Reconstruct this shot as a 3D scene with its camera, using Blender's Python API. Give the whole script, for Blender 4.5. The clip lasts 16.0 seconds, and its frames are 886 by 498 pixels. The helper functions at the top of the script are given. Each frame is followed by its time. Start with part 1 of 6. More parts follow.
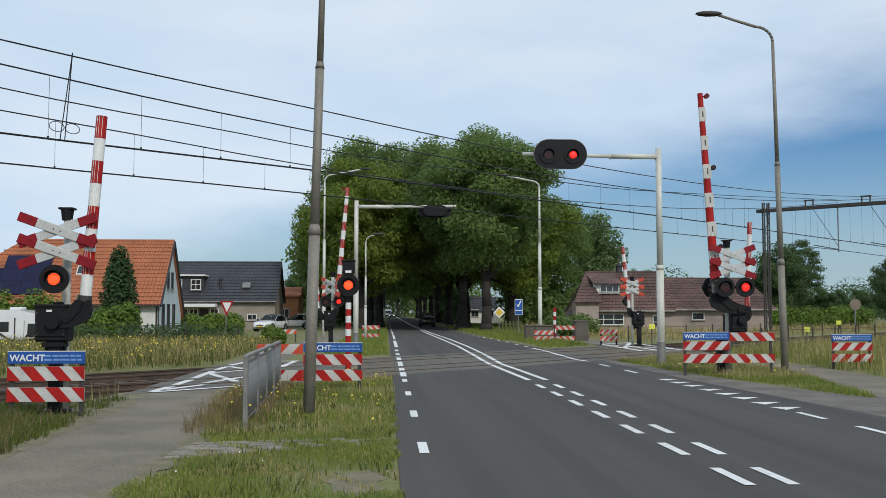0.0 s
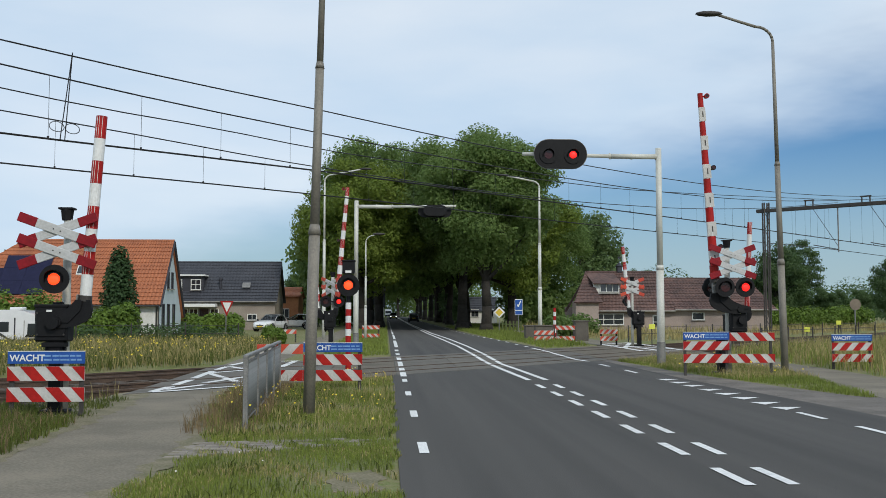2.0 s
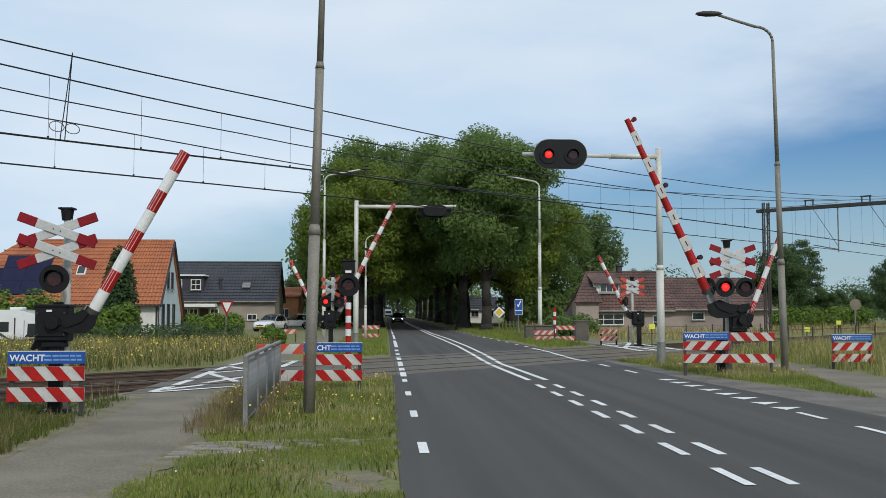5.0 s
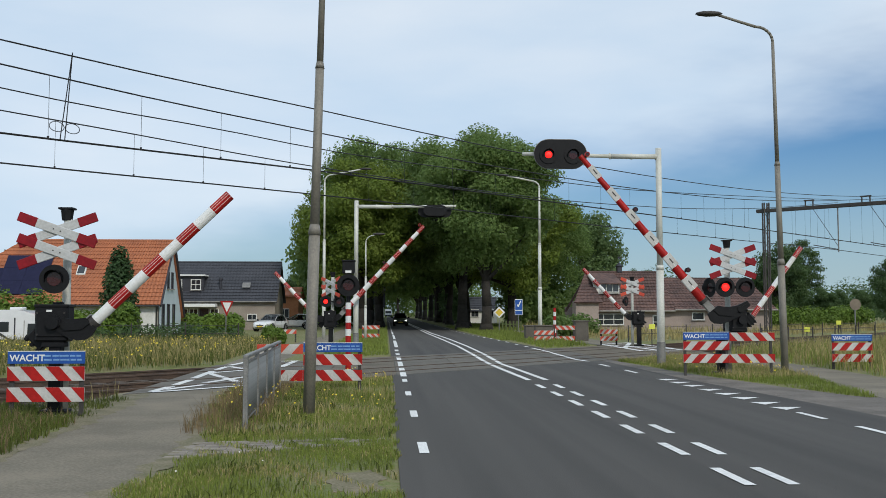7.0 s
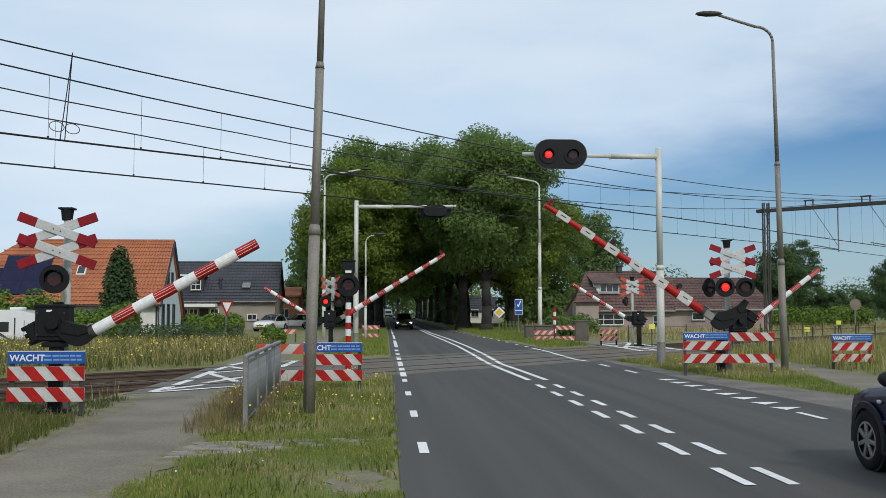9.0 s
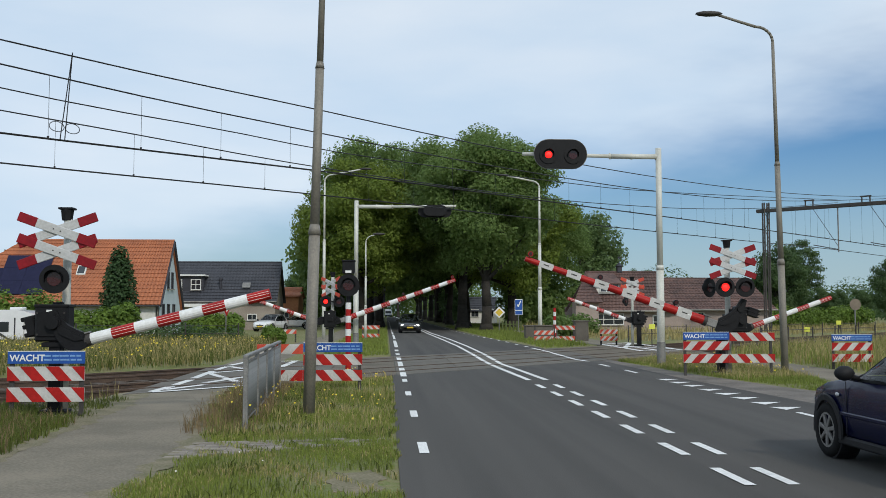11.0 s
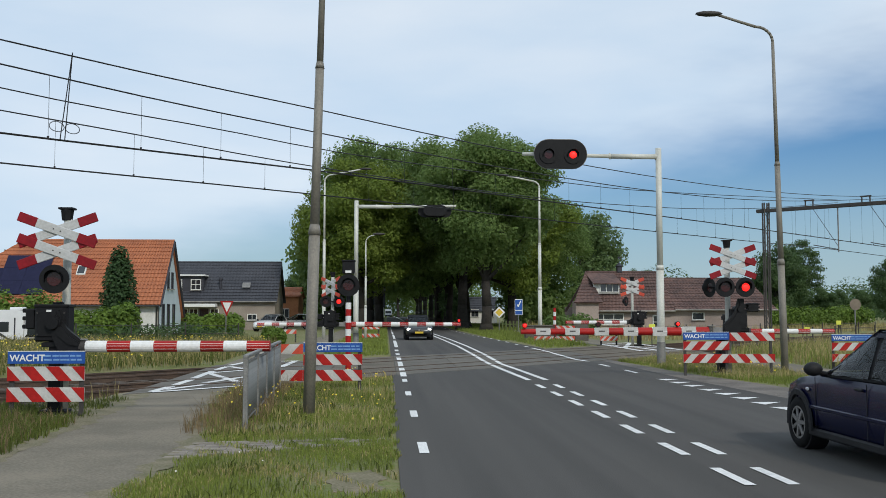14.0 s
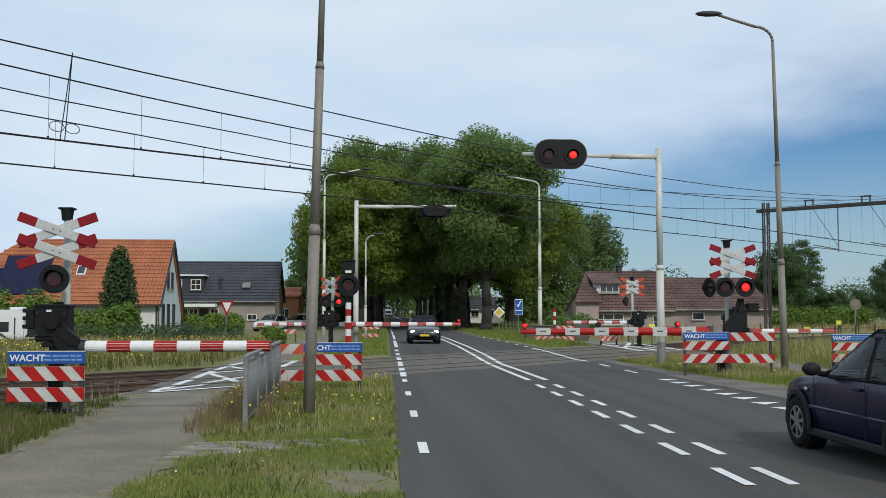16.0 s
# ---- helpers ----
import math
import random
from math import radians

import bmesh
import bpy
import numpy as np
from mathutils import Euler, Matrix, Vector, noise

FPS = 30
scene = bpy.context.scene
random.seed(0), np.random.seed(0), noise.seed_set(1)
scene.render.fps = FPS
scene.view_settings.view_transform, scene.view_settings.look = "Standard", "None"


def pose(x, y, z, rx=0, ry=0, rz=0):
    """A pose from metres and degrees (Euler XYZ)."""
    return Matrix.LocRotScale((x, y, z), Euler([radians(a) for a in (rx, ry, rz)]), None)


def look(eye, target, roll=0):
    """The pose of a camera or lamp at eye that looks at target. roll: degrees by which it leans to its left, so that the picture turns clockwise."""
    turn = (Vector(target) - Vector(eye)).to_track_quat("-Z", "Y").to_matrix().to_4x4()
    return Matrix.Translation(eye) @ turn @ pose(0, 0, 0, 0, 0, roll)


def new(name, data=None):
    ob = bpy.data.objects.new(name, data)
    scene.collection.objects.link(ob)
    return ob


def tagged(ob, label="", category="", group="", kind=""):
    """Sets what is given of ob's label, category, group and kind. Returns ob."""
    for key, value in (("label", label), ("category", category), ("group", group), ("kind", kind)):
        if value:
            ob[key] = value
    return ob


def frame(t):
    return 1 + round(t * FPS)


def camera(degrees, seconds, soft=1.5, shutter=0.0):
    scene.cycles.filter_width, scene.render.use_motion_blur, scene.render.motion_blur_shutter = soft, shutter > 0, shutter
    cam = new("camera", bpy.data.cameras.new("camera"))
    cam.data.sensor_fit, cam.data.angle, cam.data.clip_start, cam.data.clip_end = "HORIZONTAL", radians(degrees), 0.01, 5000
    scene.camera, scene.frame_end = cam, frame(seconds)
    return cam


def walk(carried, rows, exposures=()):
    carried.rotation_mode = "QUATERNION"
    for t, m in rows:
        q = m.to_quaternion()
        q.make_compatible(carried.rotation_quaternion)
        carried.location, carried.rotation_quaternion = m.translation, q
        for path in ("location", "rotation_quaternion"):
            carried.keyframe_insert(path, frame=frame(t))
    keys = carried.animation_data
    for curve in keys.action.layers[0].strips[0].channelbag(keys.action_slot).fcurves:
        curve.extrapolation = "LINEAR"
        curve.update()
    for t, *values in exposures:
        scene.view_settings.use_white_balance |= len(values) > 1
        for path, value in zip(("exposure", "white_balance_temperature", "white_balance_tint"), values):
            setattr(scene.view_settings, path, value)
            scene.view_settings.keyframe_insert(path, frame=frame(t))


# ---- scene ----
cam = camera(49.06, 16.0, soft=0.8)
EYE = pose(0, 0, 1.7, 93.7, 0, -3.36)
walk(cam, [(0, EYE), (16, EYE)], exposures=[(0, -0.05), (16, -0.05)])

# ---- world and sun: bright thin high cloud ----
SUN_EL, SUN_AZ = radians(36), radians(157)
VEIL = (-0.318, -0.1, 0.943)
world = bpy.data.worlds.new("sky")
scene.world = world
world.use_nodes = True
wn, wl = world.node_tree.nodes, world.node_tree.links
sky = wn.new("ShaderNodeTexSky")
sky.sky_type, sky.sun_disc, sky.sun_elevation, sky.sun_rotation = "NISHITA", False, SUN_EL, SUN_AZ
sky.air_density, sky.dust_density, sky.ozone_density = 1.0, 0.2, 2.5
wc = wn.new("ShaderNodeTexCoord")
wm = wn.new("ShaderNodeMapping")
wm.inputs["Rotation"].default_value = (0, radians(-20), radians(20))
wm.inputs["Scale"].default_value = (0.9, 1.2, 3.2)
wl.new(wc.outputs["Generated"], wm.inputs["Vector"])
cloud = wn.new("ShaderNodeTexNoise")
cloud.inputs["Scale"].default_value, cloud.inputs["Detail"].default_value = 1.6, 6
cloud.inputs["Roughness"].default_value = 0.55
wl.new(wm.outputs["Vector"], cloud.inputs["Vector"])
# thin cloud veil overhead and to the west, its edge running down across the north
sep = wn.new("ShaderNodeVectorMath")
sep.operation = "DOT_PRODUCT"
sep.inputs[1].default_value = VEIL
wl.new(wc.outputs["Generated"], sep.inputs[0])
add = wn.new("ShaderNodeMath")
add.operation = "MULTIPLY_ADD"
add.inputs[1].default_value = 0.24
wl.new(cloud.outputs["Fac"], add.inputs[0])
wl.new(sep.outputs["Value"], add.inputs[2])
ramp = wn.new("ShaderNodeMapRange")
ramp.inputs["From Min"].default_value, ramp.inputs["From Max"].default_value = 0.085, 0.18
ramp.inputs["To Min"].default_value, ramp.inputs["To Max"].default_value = 0.0, 0.88
ramp.interpolation_type = "SMOOTHSTEP"
wl.new(add.outputs["Value"], ramp.inputs["Value"])
tint = wn.new("ShaderNodeMix")
tint.data_type, tint.blend_type = "RGBA", "MULTIPLY"
tint.inputs[0].default_value, tint.inputs[7].default_value = 1.0, (0.41, 0.66, 0.88, 1)
wl.new(sky.outputs["Color"], tint.inputs[6])
streak = wn.new("ShaderNodeTexNoise")
streak.inputs["Scale"].default_value, streak.inputs["Detail"].default_value = 2.6, 5
wl.new(wm.outputs["Vector"], streak.inputs["Vector"])
white = wn.new("ShaderNodeMapRange")
white.inputs["From Min"].default_value, white.inputs["From Max"].default_value = 0.35, 0.68
wl.new(streak.outputs["Fac"], white.inputs["Value"])
veil = wn.new("ShaderNodeMix")
veil.data_type = "RGBA"
veil.inputs[6].default_value, veil.inputs[7].default_value = (6.1, 7.7, 9.4, 1), (8.2, 9.1, 10.0, 1)
wl.new(white.outputs["Result"], veil.inputs[0])
wmix = wn.new("ShaderNodeMix")
wmix.data_type = "RGBA"
wl.new(ramp.outputs["Result"], wmix.inputs[0])
# pale haze towards the horizon
low = wn.new("ShaderNodeSeparateXYZ")
wl.new(wc.outputs["Generated"], low.inputs[0])
haze = wn.new("ShaderNodeMapRange")
haze.inputs["From Min"].default_value, haze.inputs["From Max"].default_value = 0.0, 0.2
haze.inputs["To Min"].default_value, haze.inputs["To Max"].default_value = 0.8, 0.0
haze.interpolation_type = "SMOOTHSTEP"
wl.new(low.outputs["Z"], haze.inputs["Value"])
hmix = wn.new("ShaderNodeMix")
hmix.data_type = "RGBA"
hmix.inputs[7].default_value = (4.2, 5.4, 6.1, 1)
wl.new(haze.outputs["Result"], hmix.inputs[0])
wl.new(tint.outputs[2], hmix.inputs[6])
wl.new(hmix.outputs[2], wmix.inputs[6])
wl.new(veil.outputs[2], wmix.inputs[7])
bg = wn["Background"]
bg.inputs["Strength"].default_value = 0.1
wl.new(wmix.outputs[2], bg.inputs["Color"])

sun = new("sun", bpy.data.lights.new("sun", "SUN"))
sun.data.energy, sun.data.angle, sun.data.color = 1.95, radians(7), (1.0, 0.945, 0.86)
sdir = Vector((math.sin(SUN_AZ) * math.cos(SUN_EL), math.cos(SUN_AZ) * math.cos(SUN_EL), math.sin(SUN_EL)))
sun.matrix_world = look(sdir * 100, (0, 0, 0))


# ---- materials ----
def mat(name, a, b=None, rough=0.7, metal=0.0, scale=3.0, fine=40.0, bump=0.15, each=0.0, coat=0.0, spec=0.5, dist=0.01, streak=None):
    """Two tones mixed by a coarse and a fine noise, with a fine relief. each: how much single pieces differ in value."""
    m = bpy.data.materials.new(name)
    m.use_nodes = True
    n, l = m.node_tree.nodes, m.node_tree.links
    p = n["Principled BSDF"]
    p.inputs["Roughness"].default_value, p.inputs["Metallic"].default_value = rough, metal
    p.inputs["Specular IOR Level"].default_value, p.inputs["Coat Weight"].default_value = spec, coat
    b = b or tuple(c * 0.72 for c in a)
    co = n.new("ShaderNodeTexCoord")
    n1, n2 = n.new("ShaderNodeTexNoise"), n.new("ShaderNodeTexNoise")
    n1.inputs["Scale"].default_value, n1.inputs["Detail"].default_value = scale, 5
    n2.inputs["Scale"].default_value, n2.inputs["Detail"].default_value = fine, 4
    if streak:
        mp = n.new("ShaderNodeMapping")
        mp.inputs["Scale"].default_value = streak
        l.new(co.outputs["Object"], mp.inputs["Vector"]), l.new(mp.outputs["Vector"], n1.inputs["Vector"])
        n1.inputs["Scale"].default_value = 1.0
    else:
        l.new(co.outputs["Object"], n1.inputs["Vector"])
    l.new(co.outputs["Object"], n2.inputs["Vector"])
    s = n.new("ShaderNodeMath")
    s.operation = "ADD"
    l.new(n1.outputs["Fac"], s.inputs[0]), l.new(n2.outputs["Fac"], s.inputs[1])
    r = n.new("ShaderNodeMapRange")
    r.inputs["From Min"].default_value, r.inputs["From Max"].default_value = 0.8, 1.2
    l.new(s.outputs[0], r.inputs["Value"])
    x = n.new("ShaderNodeMix")
    x.data_type = "RGBA"
    x.inputs[6].default_value, x.inputs[7].default_value = (*a, 1), (*b, 1)
    l.new(r.outputs["Result"], x.inputs[0])
    colour = x.outputs[2]
    if each:
        h = n.new("ShaderNodeHueSaturation")
        oi = n.new("ShaderNodeObjectInfo") if each > 0 else n.new("ShaderNodeNewGeometry")
        e = n.new("ShaderNodeMapRange")
        e.inputs["To Min"].default_value, e.inputs["To Max"].default_value = 1 - abs(each), 1 + abs(each)
        l.new(oi.outputs["Random" if each > 0 else "Random Per Island"], e.inputs["Value"])
        l.new(e.outputs["Result"], h.inputs["Value"])
        l.new(colour, h.inputs["Color"])
        colour = h.outputs["Color"]
    l.new(colour, p.inputs["Base Color"])
    if bump:
        bp = n.new("ShaderNodeBump")
        bp.inputs["Strength"].default_value, bp.inputs["Distance"].default_value = bump, dist
        l.new(n2.outputs["Fac"], bp.inputs["Height"])
        l.new(bp.outputs["Normal"], p.inputs["Normal"])
    return m


def leafy(name, a, b, each=0.35, through_light=0.35):
    m = mat(name, a, b, rough=0.6, scale=0.35, fine=6, bump=0, each=-each, spec=0.25)
    n, l = m.node_tree.nodes, m.node_tree.links
    p = n["Principled BSDF"]
    t = n.new("ShaderNodeBsdfTranslucent")
    src = p.inputs["Base Color"].links[0].from_socket
    l.new(src, t.inputs["Color"])
    mx = n.new("ShaderNodeMixShader")
    mx.inputs[0].default_value = through_light
    l.new(p.outputs[0], mx.inputs[1]), l.new(t.outputs[0], mx.inputs[2])
    l.new(mx.outputs[0], n["Material Output"].inputs["Surface"])
    return m


def glow(name, colour, strength):
    m = bpy.data.materials.new(name)
    m.use_nodes = True
    p = m.node_tree.nodes["Principled BSDF"]
    p.inputs["Base Color"].default_value = (*colour, 1)
    p.inputs["Emission Color"].default_value, p.inputs["Emission Strength"].default_value = (*colour, 1), strength
    return m


def glassy(name, tint, rough=0.03, transmission=0.0):
    m = mat(name, tint, tint, rough=rough, bump=0, spec=0.8)
    m.node_tree.nodes["Principled BSDF"].inputs["Transmission Weight"].default_value = transmission
    return m


ASPHALT = mat("asphalt", (0.088, 0.082, 0.075), (0.054, 0.051, 0.047), rough=0.88, scale=0.35, fine=70, bump=0.6, dist=0.008, spec=0.3, streak=(1.6, 0.035, 1))
OLD_ASPHALT = mat("old_asphalt", (0.215, 0.185, 0.135), (0.13, 0.113, 0.082), rough=0.92, scale=0.9, fine=28, bump=0.5, dist=0.006)
GRAVEL = mat("gravel", (0.2, 0.175, 0.15), (0.1, 0.09, 0.078), rough=0.95, scale=1.2, fine=45, bump=0.8, dist=0.02)
BALLAST = mat("ballast", (0.19, 0.15, 0.112), (0.085, 0.066, 0.05), rough=0.95, scale=1.5, fine=22, bump=1.0, dist=0.04)
SLEEPER = mat("oiled_sleeper", (0.12, 0.095, 0.075), (0.07, 0.055, 0.045), rough=0.9, scale=3, fine=30, each=0.15)
DIRT = mat("crossing_dirt", (0.15, 0.125, 0.092), (0.09, 0.076, 0.055), rough=0.95, scale=1.0, fine=24, bump=0.7, dist=0.02)
SAND = mat("worn_sand", (0.22, 0.185, 0.12), (0.115, 0.11, 0.055), rough=0.95, scale=2.5, fine=30, bump=0.6, dist=0.01)
DECK = mat("deck", (0.14, 0.126, 0.102), (0.09, 0.082, 0.068), rough=0.9, scale=1.0, fine=60, bump=0.4, each=0.12)
RUST = mat("rust", (0.12, 0.08, 0.056), (0.065, 0.046, 0.035), rough=0.75, metal=0.3, scale=2, fine=30)
PAINT = mat("road_paint", (0.78, 0.78, 0.76), (0.6, 0.6, 0.58), rough=0.7, scale=5, fine=60, bump=0.25, each=0.06)
GRASS_SOIL = mat("grass_soil", (0.13, 0.165, 0.04), (0.21, 0.18, 0.085), rough=0.95, scale=0.9, fine=16, bump=1.0, dist=0.05)
BRICK = mat("paving_brick", (0.25, 0.22, 0.18), (0.16, 0.14, 0.115), rough=0.9, scale=6, fine=60, each=0.25)
CONCRETE = mat("concrete", (0.34, 0.32, 0.28), (0.22, 0.205, 0.18), rough=0.9, scale=2, fine=50, bump=0.3)
STEEL = mat("galvanised_steel", (0.27, 0.265, 0.25), (0.18, 0.175, 0.165), rough=0.55, metal=0.35, scale=3, fine=40, bump=0.1)
RAILGREY = mat("dull_galvanised_rail", (0.21, 0.22, 0.22), (0.16, 0.17, 0.17), rough=0.6, metal=0.2, scale=3, fine=30, bump=0.05)
POLE = mat("weathered_pole", (0.25, 0.23, 0.19), (0.18, 0.165, 0.14), rough=0.65, metal=0.2, scale=2.5, fine=30, bump=0.15)
WHITEPOLE = mat("pale_painted_steel", (0.62, 0.62, 0.56), (0.5, 0.5, 0.44), rough=0.5, scale=2, fine=30, bump=0.08)
WHITE = mat("white_enamel", (0.78, 0.78, 0.76), (0.66, 0.66, 0.63), rough=0.4, scale=2.5, fine=25, bump=0.05)
# white enamel lowered in value: shade on the cross fronts put into the colour
PLANKWHITE = mat("shaded_white_plank", (0.52, 0.52, 0.51), (0.43, 0.43, 0.415), rough=0.5, scale=2.5, fine=25, bump=0.05)
POSTGREY = mat("dull_pale_post", (0.46, 0.46, 0.41), (0.36, 0.36, 0.32), rough=0.55, scale=2, fine=30, bump=0.08)
BOARDWHITE = mat("reflective_white", (0.54, 0.53, 0.5), (0.44, 0.43, 0.4), rough=0.5, scale=2.5, fine=25, bump=0.05)
RED = mat("red_enamel", (0.42, 0.015, 0.012), (0.3, 0.011, 0.009), rough=0.45, spec=0.25, scale=2.5, fine=25, bump=0.05)
CRIMSON = mat("crimson_plank_end", (0.27, 0.009, 0.016), (0.19, 0.007, 0.012), rough=0.45, scale=2.5, fine=25, bump=0.05, spec=0.25)
ORANGERED = mat("faded_red_enamel", (0.6, 0.075, 0.03), (0.48, 0.05, 0.025), rough=0.45, scale=2.5, fine=25, bump=0.05)
BLUE = mat("sign_blue", (0.012, 0.085, 0.36), (0.01, 0.068, 0.29), rough=0.4, scale=3, fine=25, bump=0.03)
PALEBLUE = mat("pale_blue_print", (0.2, 0.36, 0.62), (0.15, 0.28, 0.52), rough=0.5, bump=0)
BLACK = mat("black_enamel", (0.012, 0.012, 0.013), (0.007, 0.007, 0.008), rough=0.55, scale=4, fine=30, bump=0.15, spec=0.2)
DARKLENS = mat("dark_red_lens", (0.05, 0.006, 0.006), (0.03, 0.004, 0.004), rough=0.15, scale=20, fine=90, bump=0.2)
YELLOW = mat("sign_yellow", (0.72, 0.5, 0.04), (0.62, 0.43, 0.04), rough=0.45, bump=0.03)
YELLOWGREEN = mat("plate_yellow", (0.68, 0.7, 0.08), (0.6, 0.62, 0.07), rough=0.5, bump=0.03)
GLOW = glow("red_light", (1.0, 0.014, 0.01), 1.6)
HOT = glow("orange_red_light", (1.0, 0.06, 0.012), 1.6)
WIRE = mat("wire", (0.035, 0.035, 0.037), (0.025, 0.025, 0.027), rough=0.5, metal=0.5, bump=0)
MAST = mat("mast_steel", (0.07, 0.065, 0.06), (0.045, 0.04, 0.037), rough=0.7, metal=0.3)


# ---- building helpers ----
def mesh_of(name, bm, material, smooth=False):
    me = bpy.data.meshes.new(name)
    bm.normal_update()
    bm.to_mesh(me)
    bm.free()
    if smooth:
        me.polygons.foreach_set("use_smooth", [True] * len(me.polygons))
    for m in material if isinstance(material, (list, tuple)) else (material,):
        me.materials.append(m)
    return me


def part(name, bm, material=None, parent=None, label="", m=None, smooth=False):
    me = bm if isinstance(bm, bpy.types.Mesh) else mesh_of(name, bm, material, smooth)
    ob = new(name, me)
    ob.parent = parent
    if m is not None:
        ob.matrix_basis = m
    if label:
        ob["label"] = label
    return ob


def thing(name, label, category, m=None, group="", kind=""):
    ob = new(name)
    ob.empty_display_size = 0.2
    if m is not None:
        ob.matrix_basis = m
    return tagged(ob, label, category, group, kind)


def box(sx, sy, sz, at=(0, 0, 0), bevel=0.0, bm=None, rot=None):
    """A box centred on at, with bevelled edges."""
    own = bmesh.new()
    bmesh.ops.create_cube(own, size=1)
    bmesh.ops.scale(own, vec=(sx, sy, sz), verts=own.verts)
    if bevel:
        bmesh.ops.bevel(own, geom=own.edges[:], offset=bevel, segments=1, affect="EDGES")
    own.transform(Matrix.Translation(at) @ (rot or Matrix()))
    return merge(bm, own)


def merge(bm, own):
    if bm is None:
        return own
    me = bpy.data.meshes.new("tmp")
    own.to_mesh(me)
    own.free()
    bm.from_mesh(me)
    bpy.data.meshes.remove(me)
    return bm


def tube(a, b, r1, r2=None, seg=12, bm=None, caps=True):
    """A tapered round bar from a to b."""
    a, b = Vector(a), Vector(b)
    own = bmesh.new()
    bmesh.ops.create_cone(own, segments=seg, radius1=r1, radius2=r1 if r2 is None else r2, depth=(b - a).length, cap_ends=caps)
    own.transform(Matrix.Translation((a + b) / 2) @ (b - a).to_track_quat("Z", "Y").to_matrix().to_4x4())
    return merge(bm, own)


def prism(points, depth, bm=None, m=None):
    """A polygon in x and z, thickened in y from 0 to depth."""
    own = bmesh.new()
    f = [own.verts.new((x, 0, z)) for x, z in points]
    g = [own.verts.new((x, depth, z)) for x, z in points]
    own.faces.new(f), own.faces.new(g[::-1])
    for i in range(len(f)):
        j = (i + 1) % len(f)
        own.faces.new((f[j], f[i], g[i], g[j]))
    bmesh.ops.recalc_face_normals(own, faces=own.faces)
    if m is not None:
        own.transform(m)
    return merge(bm, own)


def slab(points, top, thick=0.0, bm=None):
    """A polygon of ground points (x, y) at height top, with sides where it has thickness."""
    own = bmesh.new()
    f = [own.verts.new((x, y, top)) for x, y in points]
    face = own.faces.new(f)
    if face.normal_update() or face.normal.z < 0:
        face.normal_flip()
    if thick:
        g = [own.verts.new((x, y, top - thick)) for x, y in points]
        for i in range(len(f)):
            j = (i + 1) % len(f)
            own.faces.new((f[i], f[j], g[j], g[i]))
        bmesh.ops.recalc_face_normals(own, faces=own.faces)
    return merge(bm, own)


def ball(r, at, bm=None, sub=2, scale=(1, 1, 1)):
    own = bmesh.new()
    bmesh.ops.create_icosphere(own, subdivisions=sub, radius=r)
    own.transform(Matrix.Translation(at) @ Matrix.Diagonal((*scale, 1)))
    return merge(bm, own)


def structure(name, bm, material, label, category):
    return tagged(part(name, bm, material), label, category, kind="structure")


# ---- ground, tracks, road ----
TD, TN = Vector((0.695, 0.719)), Vector((-0.719, 0.695))  # along and across the railway
TRACK_A, TRACK_B = 19.92, 23.95


def rail_xy(s, n):
    return TD.x * s + TN.x * n, TD.y * s + TN.y * n


def rail_at_x(x, n):
    return rail_xy((x - TN.x * n) / TD.x, n)


def ground():
    bm = bmesh.new()
    rows = [(-1500, -0.014), (17.0, -0.014), (17.6, -0.2), (26.3, -0.2), (27.0, -0.014), (1500, -0.014)]
    vs = [[bm.verts.new((*rail_xy(s, n), z)) for n, z in rows] for s in (-1500, -60, 0, 40, 120, 2500)]
    for a, b in zip(vs, vs[1:]):
        for i in range(len(rows) - 1):
            bm.faces.new((a[i], b[i], b[i + 1], a[i + 1]))
    structure("ground", bm, GRASS_SOIL, "rough green and straw-coloured grassland", "ground")
    bm = bmesh.new()
    slab([rail_xy(-160, 17.7), rail_xy(200, 17.7), rail_xy(200, 26.2), rail_xy(-160, 26.2)], -0.16, 0, bm)
    bed = structure("track_bed", bm, BALLAST, "brown stone ballast under two railway tracks", "track bed")
    sleeper = mesh_of("sleeper", box(2.5, 0.24, 0.1, (0, 0, 0), 0.01), SLEEPER)
    turn = math.atan2(TN.y, TN.x)
    for n in (TRACK_A, TRACK_B):
        for k in range(-34, 90):
            x, y = rail_xy(k * 0.62 + 2, n)
            if -5.6 < x < 13.2:
                continue
            part("sleeper", sleeper, None, bed, m=Matrix.Translation((x, y, -0.165)) @ Matrix.Rotation(turn, 4, "Z"))
    for n in (TRACK_A, TRACK_B):
        for side in (-0.75, 0.75):
            bm = bmesh.new()
            a, b = rail_xy(-160, n + side), rail_xy(200, n + side)
            rot = Matrix.Rotation(math.atan2(TD.y, TD.x), 4, "Z")
            c = ((a[0] + b[0]) / 2, (a[1] + b[1]) / 2)
            box(360, 0.07, 0.04, (*c, -0.002), 0, bm, rot)
            box(360, 0.02, 0.1, (*c, -0.07), 0, bm, rot)
            box(360, 0.14, 0.02, (*c, -0.125), 0, bm, rot)
            structure("rail", bm, RUST, "rusty steel railway rail with worn top", "rail")


def ribbon(rows, top, thick, material, name, label, category):
    """A strip of ground from rows of (y, x left, x right)."""
    pts = [(l, y) for y, l, r in rows] + [(r, y) for y, l, r in reversed(rows)]
    return structure(name, slab(pts, top, thick), material, label, category)


def path_right(y):
    return np.interp(y, [5, 9, 12, 13.5, 15, 20, 26], [-2.3, -2.6, -2.42, -2.5, -2.85, -3.4, -3.6])


